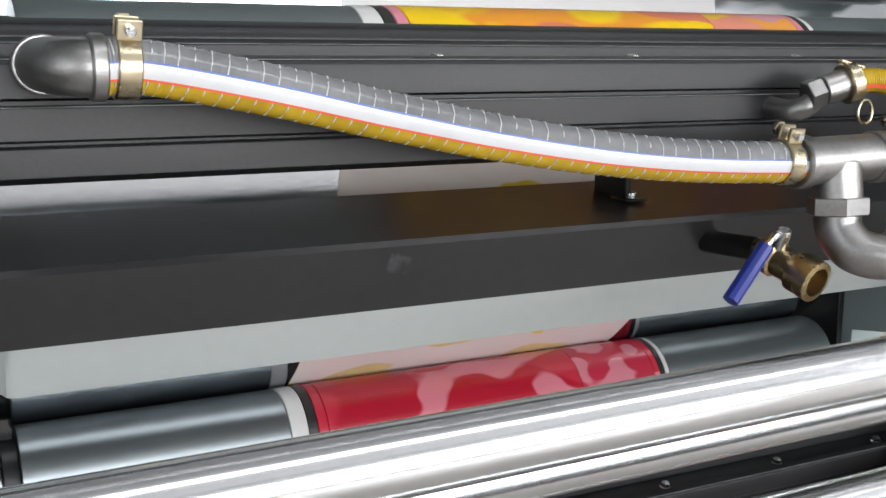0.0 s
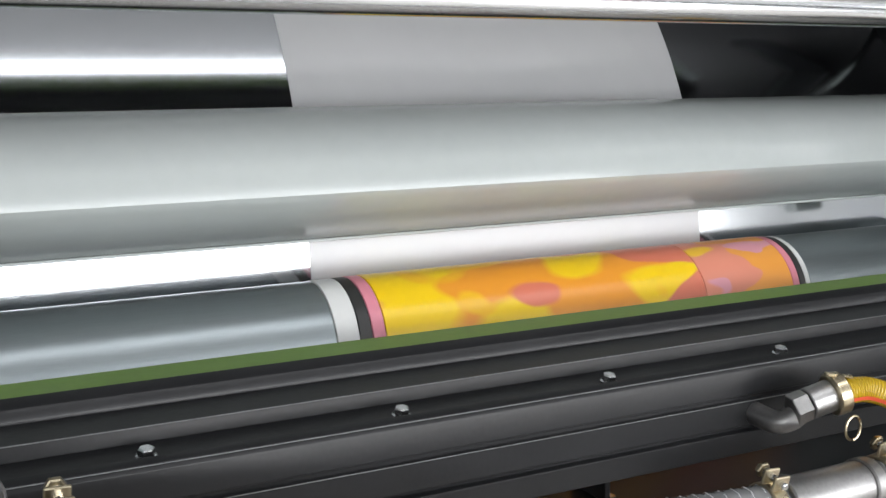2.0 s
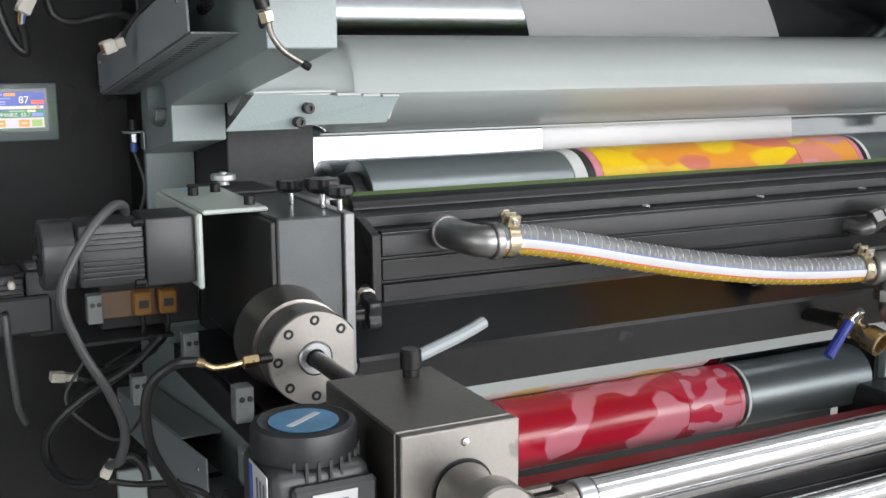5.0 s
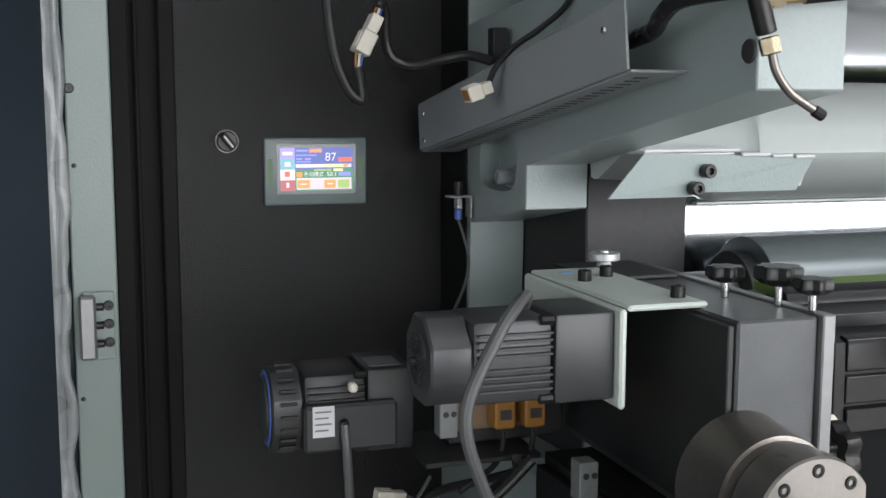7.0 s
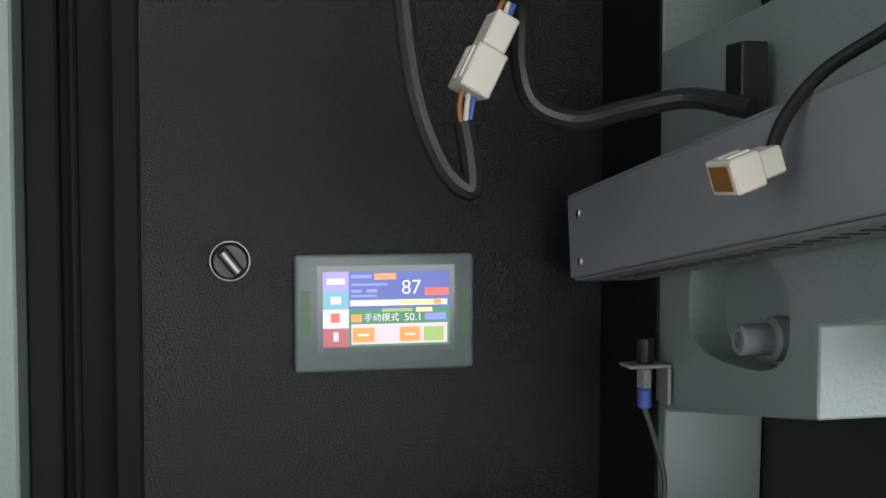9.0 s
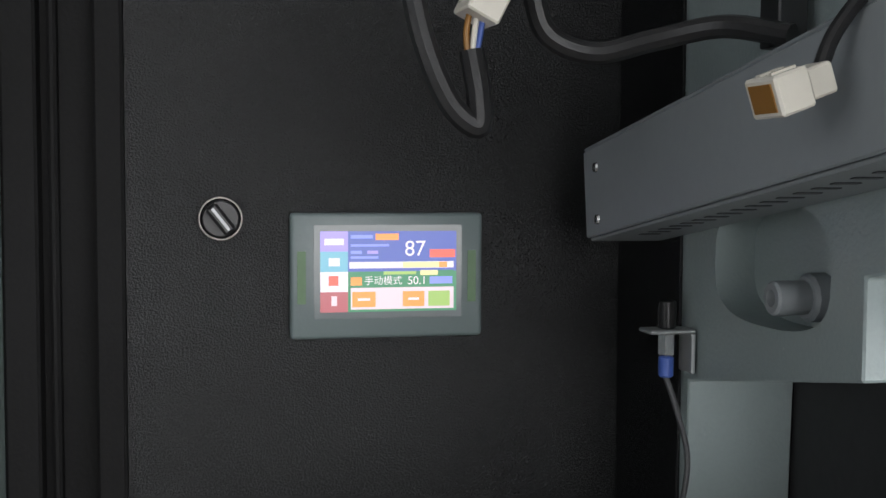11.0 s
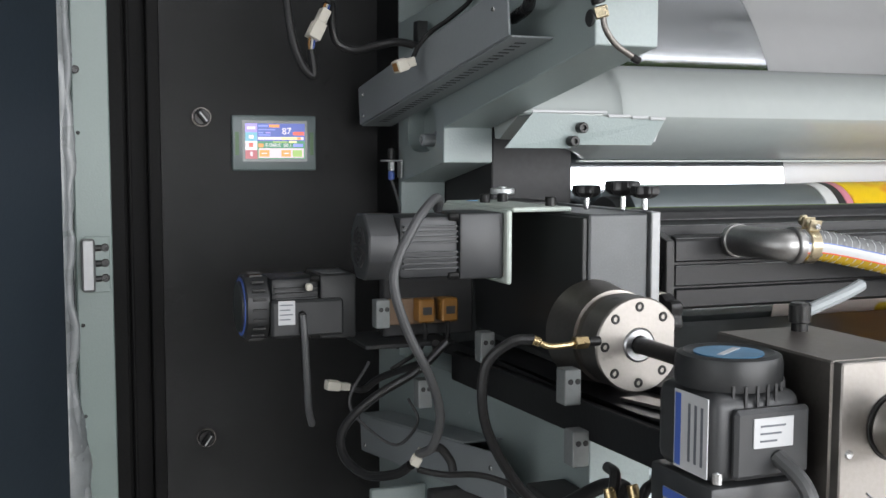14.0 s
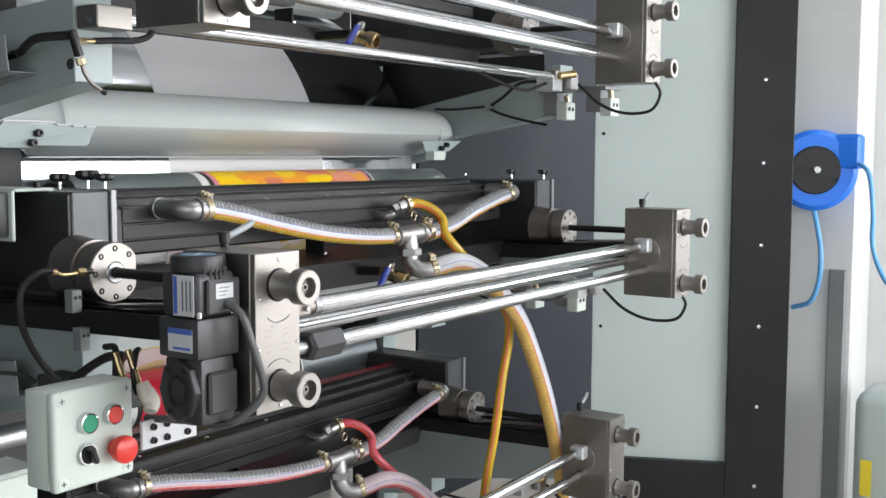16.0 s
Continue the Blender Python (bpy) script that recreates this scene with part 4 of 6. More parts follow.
def hose_set(dx, dy, dz, ink, mid, thin, red):
    def s(*p):
        return [(x + dx, y + dy, z + dz) for x, y, z in p]

    def one(x, y, z):
        return Vector((x + dx, y + dy, z + dz))

    def two(x, y, z):
        return one(x + 0.04, y + 0.035, z - 0.006)

    def u(*p):
        return [two(*q) for q in p]

    colour = "red" if red else "yellow"
    pipe_bits([
        ("elbow", tube(s((0.384, -0.668, 1.347), (0.3845, -0.70, 1.347), (0.388, -0.726, 1.3465), (0.398, -0.741, 1.346), (0.414, -0.745, 1.346)), 0.0185, 20, 8)),
        ("collar", cyl(one(0.384, -0.665, 1.347), one(0.384, -0.674, 1.347), 0.0205, 24)),
        ("rim", ring(one(0.402, -0.745, 1.346), one(0.412, -0.745, 1.346), 0.0215, 0.017)),
    ], "stainless pipe elbow screwed into the ink chamber", one(0.36, -0.7, 1.346))
    ink_hose("ink_hose", s((0.408, -0.745, 1.346), (0.44, -0.745, 1.3455), (0.518, -0.745, 1.331), (0.603, -0.746, 1.312), (0.697, -0.748, 1.293), (0.798, -0.752, 1.277), (0.89, -0.756, 1.268), (0.985, -0.76, 1.2635)), 0.0176, ink, mid, f"clear spiral hose with {colour} ink hanging before the chamber", 40)
    clamp(one(0.425, -0.745, 1.3455), (1, 0, -0.05), 0.0182)
    clamp(one(0.972, -0.7595, 1.264), (1, 0, -0.05), 0.0182)
    tee = bmesh.new()
    cyl(one(0.985, -0.761, 1.2635), one(1.082, -0.764, 1.2655), 0.021, 24, 0.002, tee)
    pipe_bits([
        ("tee_body", tee), ("tee_branch", cyl(one(1.03, -0.763, 1.262), one(1.03, -0.768, 1.228), 0.022, 24)),
        ("rim", ring(one(0.983, -0.761, 1.2635), one(0.996, -0.761, 1.2635), 0.0235, 0.0185)), ("rim", ring(one(1.07, -0.764, 1.265), one(1.083, -0.764, 1.265), 0.0235, 0.0185)),
        ("hex_nut", cyl(one(1.03, -0.768, 1.232), one(1.03, -0.769, 1.216), 0.027, 6)),
        ("elbow", tube(s((1.03, -0.769, 1.218), (1.030, -0.772, 1.203), (1.036, -0.785, 1.187), (1.052, -0.80, 1.182), (1.075, -0.812, 1.188)), 0.0205, 20, 8)),
    ], "stainless pipe tee with an elbow between the hoses", one(1.03, -0.765, 1.26), "pipe_tee")
    ink_hose("ink_hose", s((1.082, -0.765, 1.266), (1.13, -0.768, 1.266), (1.20, -0.772, 1.281), (1.29, -0.77, 1.308), (1.40, -0.76, 1.330), (1.50, -0.75, 1.345)), 0.0182, ink, mid, f"clear spiral hose with {colour} ink rising to the chamber's far end", 42)
    clamp(one(1.10, -0.7655, 1.266), (1, 0, 0.1), 0.021)
    clamp(one(1.485, -0.752, 1.343), (1, 0, 0.1), 0.0205)
    pipe_bits([("elbow", tube(s((1.492, -0.752, 1.344), (1.515, -0.748, 1.346), (1.528, -0.73, 1.347), (1.53, -0.70, 1.347), (1.53, -0.668, 1.347)), 0.0225, 18, 8))], "stainless pipe elbow at the chamber's far end", one(1.52, -0.72, 1.346))
    clamp(one(1.068, -0.808, 1.186), (0.8, -0.5, 0.2), 0.021)
    ink_hose("ink_hose", s((1.07, -0.81, 1.187), (1.13, -0.835, 1.198), (1.20, -0.845, 1.175), (1.271, -0.85, 1.128), (1.379, -0.855, 1.035), (1.46, -0.86, 0.91), (1.53, -0.86, 0.78), (1.60, -0.855, 0.63), (1.65, -0.85, 0.49), (1.69, -0.84, 0.36)), 0.021, HOSE_RED if red else HOSE_ORANGE, mid, f"thick clear hose with {colour} ink looping down to the floor", 50, HOSE_WHITE if not red else HOSE_PINK)
    pipe_bits([
        ("elbow", tube(u((1.004, -0.668, 1.314), (1.004, -0.70, 1.311), (1.007, -0.722, 1.309), (1.014, -0.733, 1.313), (1.024, -0.738, 1.322)), 0.0105, 16, 8)),
        ("collar", cyl(two(1.004, -0.665, 1.314), two(1.004, -0.674, 1.314), 0.012, 20)),
        ("nut", cyl(two(1.012, -0.737, 1.323), two(1.026, -0.741, 1.328), 0.0145, 6)),
        ("body", cyl(two(1.026, -0.741, 1.328), two(1.058, -0.748, 1.337), 0.0145, 18)),
    ], "small stainless elbow and union on the chamber", two(1.0, -0.72, 1.32), "pipe_union")
    lc = thing("lever_coupling", two(1.045, -0.745, 1.334), "cam coupling with yellow zinc lever rings", "coupling")
    part("yoke", ring(two(1.048, -0.746, 1.334), two(1.060, -0.749, 1.337), 0.0195, 0.0145), CLAMP, lc)
    part("ring_pull", tube([two(1.055 + 0.009 * math.sin(a), -0.768, 1.309 - 0.011 * math.cos(a)) for a in np.linspace(0, 6.0, 14)], 0.0013, 8, 3), CLAMP, lc)
    part("wing", box(1.078 + dx, 1.110 + dx, -0.717 + dy, -0.711 + dy, 1.345 + dz, 1.3485 + dz, 0.001, None, Matrix.Rotation(radians(12), 3, "Y")), CLAMP, lc)
    tp = s((1.095, -0.713, 1.330), (1.125, -0.722, 1.331), (1.150, -0.745, 1.318), (1.158, -0.77, 1.294), (1.14, -0.79, 1.262), (1.17, -0.815, 1.215), (1.283, -0.815, 1.132), (1.385, -0.815, 1.045), (1.405, -0.81, 0.97), (1.385, -0.805, 0.88), (1.36, -0.80, 0.747), (1.33, -0.79, 0.60), (1.31, -0.78, 0.42))
    th = thing("thin_ink_hose", tp[0], f"thin clear hose with {colour} ink looping over the tee", "hose", "ink hoses")
    part("wall", tube(tp, 0.0115, 14, 24, None, lambda i, n: 1.03 if i % 2 else 0.985), thin, th)
    part("line", strip_of_tube(tp, 0.0121, -35, -15, 12, 0, 2, 1), LINE_RED, th)


hose_set(0, 0, 0, HOSE_YELLOW, HOSE_WHITE, HOSE_YELLOW, False)
hose_set(0.07, 0.27, -0.585, HOSE_RED, HOSE_PINK, HOSE_RED, True)

valve = thing("ball_valve", (0.96, -0.80, 1.175), "brass ball valve with a blue sleeved lever under the tray", "valve")
part("body", lathe((0.945, -0.70, 1.203), (0.16, -1, -0.32), [(0.052, 0), (0.052, 0.010), (0.06, 0.012), (0.061, 0.016), (0.078, 0.017), (0.08, 0.014), (0.098, 0.0145), (0.100, 0.0185), (0.122, 0.019), (0.123, 0.0135), (0.108, 0.012), (0.108, 0)], 20), BRASS, valve)
part("nipple", cyl((0.938, -0.656, 1.185), (0.9535, -0.753, 1.186), 0.011, 16), SCREW, valve)
part("stem", cyl((0.955, -0.775, 1.185), (0.953, -0.785, 1.209), 0.0065, 14), ZINC, valve)
part("lever", tube([(0.955, -0.785, 1.208), (0.935, -0.79, 1.204), (0.918, -0.793, 1.190), (0.887, -0.797, 1.157)], 0.0035, 8), ZINC, valve)
part("sleeve", tube([(0.925, -0.792, 1.197), (0.912, -0.794, 1.184), (0.884, -0.797, 1.154)], 0.0072, 10), BLUE_LEVER, valve, "blue plastic sleeve")
valve.location += Vector((0.03, 0.03, -0.005))


copy_thing(valve, moved(0, 0.09, 0.53, valve))


# ---- bearing housing with its knobs ----
def bearing_housing(lab):
    h = thing("bearing_housing", (0.205, -0.62, 1.2), lab, "bearing housing", "bearing housings")
    part("block", box(0.162, 0.236, -0.712, -0.40, 1.205, 1.384, 0.002), CAST, h)
    part("cover_plate", box(0.2363, 0.248, -0.718, -0.41, 1.205, 1.386, 0.0012), GREY_PLATE, h)
    part("left_plate", box(0.156, 0.1617, -0.708, -0.405, 1.215, 1.380, 0.001), MOTOR_DARK, h)
    cx, cz = 0.166, 1.257
    part("bearing_ring", lathe((cx, -0.7125, cz), (0, -1, 0), [(0, 0), (0, 0.056), (0.012, 0.054), (0.052, 0.0505), (0.0525, 0.047), (0.062, 0.047), (0.062, 0)], 48), DARK_NICKEL, h)
    b = lathe((cx, -0.778, cz), (0, -1, 0), [(0, 0), (0, 0.049), (0.032, 0.049), (0.034, 0.0475), (0.034, 0.018), (0.031, 0.0175), (0.031, 0)], 56)
    cut = bmesh.ops.bisect_plane(b, geom=b.verts[:] + b.edges[:] + b.faces[:], plane_co=(cx + 0.041, 0, 0), plane_no=(1, 0, 0), clear_outer=True)
    bmesh.ops.holes_fill(b, edges=[e for e in cut["geom_cut"] if isinstance(e, bmesh.types.BMEdge)])
    flange = part("flange", b, NICKEL, h, "round nickel flange with a flat side")
    for k in range(8):
        a = radians(22.5 + 45 * k + 22.5)
        x, z = cx + 0.039 * math.cos(a), cz + 0.039 * math.sin(a)
        if x < cx + 0.036:
            hexhead((x, -0.8118, z), (0, -1, 0), 0.0052, 0.0014, flange, SCREW)
    part("seal", ring((cx, -0.805, cz), (cx, -0.8135, cz), 0.0172, 0.0085), STEEL, h)
    part("shaft", lathe((cx, -0.80, cz), (0, -1, 0), [(0, 0), (0, 0.0085), (0.2, 0.0085), (0.202, 0.0105), (0.262, 0.0105), (0.262, 0)], 24), SCREW, h)
    part("toe_plate", box(0.175, 0.252, -0.80, -0.70, 1.198, 1.2045, 0.001), NICKEL, h)
    return h


def star_knob(x, y, z, s, lab):
    k = thing("star_knob", (x, y, z), lab, "knob", "star knobs")
    part("stud", cyl((x, y, z), (x, y, z + 0.018 * s), 0.0035, 12), CHROME, k)
    b = bmesh.new()
    n = 40
    prof = [(0.014, 0.35), (0.016, 0.75), (0.020, 1.0), (0.026, 1.0), (0.0285, 0.93), (0.029, 0.6), (0.0285, 0)]
    rings = []
    for d, f in prof:
        rings.append([b.verts.new((x + f * 0.0155 * s * (1 + 0.13 * math.cos(7 * a)) * math.cos(a), y + f * 0.0155 * s * (1 + 0.13 * math.cos(7 * a)) * math.sin(a), z + d * s)) for a in np.linspace(0, 2 * math.pi, n, endpoint=False)])
    for p, q in zip(rings, rings[1:]):
        for i in range(n):
            b.faces.new((p[i], p[(i + 1) % n], q[(i + 1) % n], q[i]))
    b.faces.new(rings[0][::-1])
    bmesh.ops.remove_doubles(b, verts=b.verts, dist=1e-6)
    part("head", b, RUBBER, k)
    return k


house = bearing_housing("dark cast bearing housing with a nickel flange and shaft")
knobs = [star_knob(0.212, -0.612, 1.384, 1.0, "black plastic star knob on a chrome stud"), star_knob(0.232, -0.662, 1.3845, 1.2, "taller black star knob on a chrome stud"), star_knob(0.238, -0.70, 1.3865, 0.95, "black plastic star knob on a chrome stud")]
side_knob = thing("star_knob", (0.255, -0.70, 1.262), "grey star knob at the side of the housing", "knob", "star knobs")
star = bmesh.new()
for x0, f in ((0.2495, 0.4), (0.262, 0.45), (0.264, 0.95), (0.267, 1.0), (0.276, 1.0), (0.279, 0.9)):
    for k in range(40):
        t = 2 * math.pi * k / 40
        q = 0.0205 * f * (1 + 0.16 * math.cos(5 * t))
        star.verts.new((x0, -0.70 + q * math.cos(t), 1.268 + q * math.sin(t)))
star.verts.ensure_lookup_table()
for j in range(5):
    for k in range(40):
        star.faces.new([star.verts[i] for i in (40 * j + k, 40 * j + (k + 1) % 40, 40 * j + 40 + (k + 1) % 40, 40 * j + 40 + k)])
star.faces.new(star.verts[:40][::-1])
star.faces.new(star.verts[200:])
bmesh.ops.recalc_face_normals(star, faces=star.faces)
part("head", star, RUBBER, side_knob)

# ---- gear motor on its bent bracket ----
lb = thing("motor_bracket", (0.1, -0.6, 1.39), "white painted bent steel motor bracket", "bracket")
part("top", box(0.098, 0.172, -0.652, -0.44, 1.3845, 1.3895, 0.002), BOX_GREY, lb)
part("leg", box(0.0915, 0.0975, -0.652, -0.44, 1.303, 1.3865, 0.002), BOX_GREY, lb)
for x, y in ((0.158, -0.625), (0.152, -0.50), (0.120, -0.52)):
    hexhead((x, y, 1.3896), (0, 0, 1), 0.0065, 0.0105, lb)
part("blue_mark", box(0.118, 0.130, -0.472, -0.465, 1.3896, 1.3902, 0), BLUE_HOSE, lb)
ts = thing("thumb_screw", (0.177, -0.443, 1.39), "knurled chrome thumb screw on a plate", "screw")
part("plate", box(0.14, 0.23, -0.50, -0.40, 1.3848, 1.3888, 0.0008), MOTOR_DARK, ts)
part("knurled_head", lathe((0.178, -0.442, 1.3905), (0, 0, 1), [(0, 0), (0, 0.008), (0.002, 0.0075), (0.005, 0.0065), (0.006, 0.0145), (0.007, 0.016), (0.013, 0.016), (0.014, 0.0145), (0.014, 0.005), (0.016, 0.005), (0.016, 0)], 32), ALU, ts)


def gear_motor_x(x0, x1, cy, cz, h, lab, paint=MOTOR):
    """A square finned induction motor lying along x, fan end at x0."""
    m = thing("gear_motor", ((x0 + x1) / 2, cy, cz), lab, "motor", "gear motors")
    n = x1 - x0
    a = x0 + 0.22 * n
    c = x0 + 0.66 * n
    oct_ = []
    for k in range(8):
        t = radians(22.5 + 45 * k)
        oct_.append((cy + h * 1.06 * math.cos(t), cz + h * 1.06 * math.sin(t)))
    part("fan_cover", prism(oct_, x0, a, None, 0.002), paint, m)
    b = bmesh.new()
    for r in (0.12, 0.28, 0.44, 0.60):
        for q in range(4):
            arc = [(x0 - 0.0004, cy + h * r * math.cos(radians(90 * q + t)), cz + h * r * math.sin(radians(90 * q + t))) for t in (12, 30, 45, 60, 78)]
            tube(arc, 0.0013, 6, 3, b)
    part("grille", b, DARK, m)
    part("body", box(a, c, cy - h * 0.93, cy + h * 0.93, cz - h * 0.93, cz + h * 0.93, 0.006, None, None, 2), paint, m)
    for side in (-1, 1):
        for k in range(9):
            z = cz - h * 0.62 + k * h * 0.155
            if abs(z - cz) < h * 0.12:
                continue
            part("fin", box(a + 0.004, c - 0.002, cy + side * h * 0.97 - 0.003, cy + side * h * 0.97 + 0.003, z - 0.0011, z + 0.0011, 0.0004), paint, m)
    part("gearbox", box(c + 0.0005, x1, cy - h, cy + h, cz - h, cz + h, 0.003, None, None, 2), paint, m)
    for s1 in (-1, 1):
        part("bolt", cyl((c - 0.012, cy - h * 0.9, cz + s1 * h * 0.88), (c, cy - h * 0.9, cz + s1 * h * 0.88), 0.0045, 8), SCREW, m)
    return m


gm = gear_motor_x(-0.067, 0.091, -0.606, 1.347, 0.037, "grey finned gear motor hung from the white bracket")
part("stud", cyl((-0.067, -0.60, 1.344), (-0.073, -0.60, 1.344), 0.004, 10), MOTOR_DARK, gm)


def cable(name, pts, r, m, lab, seg=10):
    return solid(name, tube(pts, r, seg, 10), m, lab, "cable")


cable("motor_cable", [(0.024, -0.61, 1.387), (0.018, -0.63, 1.398), (0.0, -0.66, 1.400), (-0.03, -0.685, 1.375), (-0.058, -0.70, 1.325), (-0.045, -0.70, 1.27), (-0.018, -0.70, 1.215), (-0.003, -0.69, 1.17), (-0.008, -0.68, 1.135), (-0.017, -0.66, 1.122)], 0.0051, CABLE_GREY, "thick grey motor cable hanging in a bow")

# second motor towards the panel
m2 = gear_motor_x(-0.160, -0.02, -0.415, 1.256, 0.041, "dark grey gear motor with a blue fan cap before the panel", MOTOR_DARK)
part("fan_cap", lathe((-0.1602, -0.415, 1.256), (-1, 0, 0), [(0, 0), (0, 0.034), (0.004, 0.032), (0.005, 0.02), (0.005, 0)], 32), MOTOR_DARK, m2)
part("cap_rim", ring((-0.1603, -0.415, 1.256), (-0.1615, -0.415, 1.256), 0.0372, 0.030), LABEL_BLUE, m2, "blue label rim")
part("terminal_cover", box(-0.132, -0.04, -0.470, -0.4565, 1.222, 1.268, 0.003), MOTOR_DARK, m2)
part("rating_label", box(-0.124, -0.103, -0.4712, -0.4702, 1.238, 1.268, 0), LABEL, m2)
for k in range(4):
    part("label_bar", box(-0.122, -0.106 - 0.003 * (k % 2), -0.4718, -0.4713, 1.262 - 0.006 * k, 1.2635 - 0.006 * k, 0), INK, m2)
part("gland", cyl((-0.094, -0.4702, 1.251), (-0.094, -0.477, 1.249), 0.0045, 12), SCREW, m2)
part("plug", box(-0.088, -0.080, -0.472, -0.460, 1.279, 1.288, 0.002), WHITE_PLASTIC, m2)
part("top_label", box(-0.062, -0.03, -0.445, -0.405, 1.2973, 1.2979, 0), GREY_PLATE, m2)
for k in range(11):
    t = radians(95 + 17 * k)
    part("cowl_slot", box(-0.152, -0.136, -0.4165 + 0.0432 * math.cos(t), -0.4135 + 0.0432 * math.cos(t), 1.2545 + 0.0432 * math.sin(t), 1.2575 + 0.0432 * math.sin(t), 0.0004), SCREW, m2)
cable("motor_cable", [(-0.094, -0.449, 1.25), (-0.093, -0.453, 1.22), (-0.09, -0.450, 1.17), (-0.086, -0.440, 1.13), (-0.078, -0.425, 1.105)], 0.0045, CABLE_GREY, "grey cable hanging from the second motor")
m2.location.y += 0.026
solid("motor_plate", box(-0.0195, 0.10, -0.47, -0.36, 1.205, 1.21, 0.001), MOTOR_DARK, "dark steel plate carrying the second motor", "plate")
solid("motor_hanger", box(0.02, 0.145, -0.42, -0.40, 1.2105, 1.30, 0.002), DARK, "dark steel arm joining motor and frame", "plate")


def sensor_block(x, y, z):
    s = thing("amber_sensor", (x, y, z), "amber plastic proximity switch on a grey bracket", "sensor", "amber sensors")
    part("body", box(x, x + 0.022, y - 0.012, y + 0.012, z - 0.014, z + 0.016, 0.002), AMBER, s)
    part("window", box(x + 0.005, x + 0.017, y - 0.0126, y - 0.0121, z - 0.004, z + 0.006, 0), DARK, s)
    part("cable", tube([(x + 0.011, y, z - 0.014), (x + 0.011, y - 0.004, z - 0.03), (x, y - 0.01, z - 0.05), (x - 0.04, y - 0.02, z - 0.07)], 0.003, 8), RUBBER, s)


sensor_block(0.056, -0.445, 1.247)
sensor_block(0.086, -0.450, 1.248)
solid("sensor_rail", box(0.005, 0.112, -0.4325, -0.425, 1.228, 1.262, 0.001), mat("tan_plate", (0.2, 0.13, 0.08), 0.5), "brown coated sensor mounting rail", "rail")


def clip(x, y, z, tilt=0):
    c = thing("stop_block", (x, y, z), "small grey metal stop block with two holes", "stop block", "stop blocks")
    part("body", box(x - 0.010, x + 0.008, y - 0.010, y + 0.010, z - 0.018, z + 0.018, 0.001), CLIP_GREY, c)
    for dx in (-0.0055, 0.0025):
        part("hole", cyl((x + dx + 0.0015, y - 0.0099, z + 0.006), (x + dx + 0.0015, y - 0.0104, z + 0.006), 0.003, 14, 0), DARK, c)


clip(0.094, -0.585, 1.222)
clip(0.094, -0.80, 1.218)
clip(0.094, -0.818, 1.160)
clip(0.050, -0.49, 1.150)
clip(0.010, -0.443, 1.246)


# ---- slide of the deck ----
def slide(dx, lab):
    s = thing("slide_beam", (0.15 + dx, -0.75, 1.18), lab, "slide", "deck slides")
    part("lower_beam", prism([(-0.45, 1.155), (-0.45, 1.192), (-1.09, 1.213), (-1.09, 1.176)], 0.103 + dx, 0.200 + dx, None, 0.001), BLACK, s)
    part("upper_rail", prism([(-0.45, 1.1925), (-0.45, 1.2045), (-0.83, 1.2045), (-1.09, 1.228), (-1.09, 1.2135)], 0.112 + dx, 0.19 + dx, None, 0.001), BLACK, s)
    part("rail_edge", prism([(-0.83, 1.206), (-1.08, 1.229), (-1.08, 1.232), (-0.83, 1.2095)], 0.135 + dx, 0.160 + dx), NICKEL, s)
    return s


sl = slide(0, "black steel deck slide on the frame arm")
tube_fit = thing("oil_fitting", (0.08, -0.81, 1.266), "small brass elbow fitting with a black hose", "fitting")
part("elbow", tube([(0.052, -0.815, 1.2675), (0.062, -0.818, 1.263), (0.080, -0.818, 1.263), (0.092, -0.815, 1.264)], 0.0031, 10), BRASS, tube_fit)
part("nut", cyl((0.090, -0.815, 1.264), (0.106, -0.813, 1.264), 0.0068, 6), BRASS, tube_fit)
part("stub", cyl((0.106, -0.813, 1.264), (0.121, -0.812, 1.264), 0.005, 12), SCREW, tube_fit)
part("tip", cyl((0.046, -0.813, 1.270), (0.054, -0.8155, 1.267), 0.005, 12), BRASS, tube_fit)
cable("oil_hose", [(0.048, -0.813, 1.27), (0.025, -0.81, 1.268), (0.003, -0.80, 1.245), (0.0, -0.80, 1.20), (0.014, -0.80, 1.16), (0.04, -0.80, 1.12), (0.069, -0.80, 1.09), (0.085, -0.80, 1.075)], 0.0052, RUBBER, "black oil hose hanging from the brass fitting")

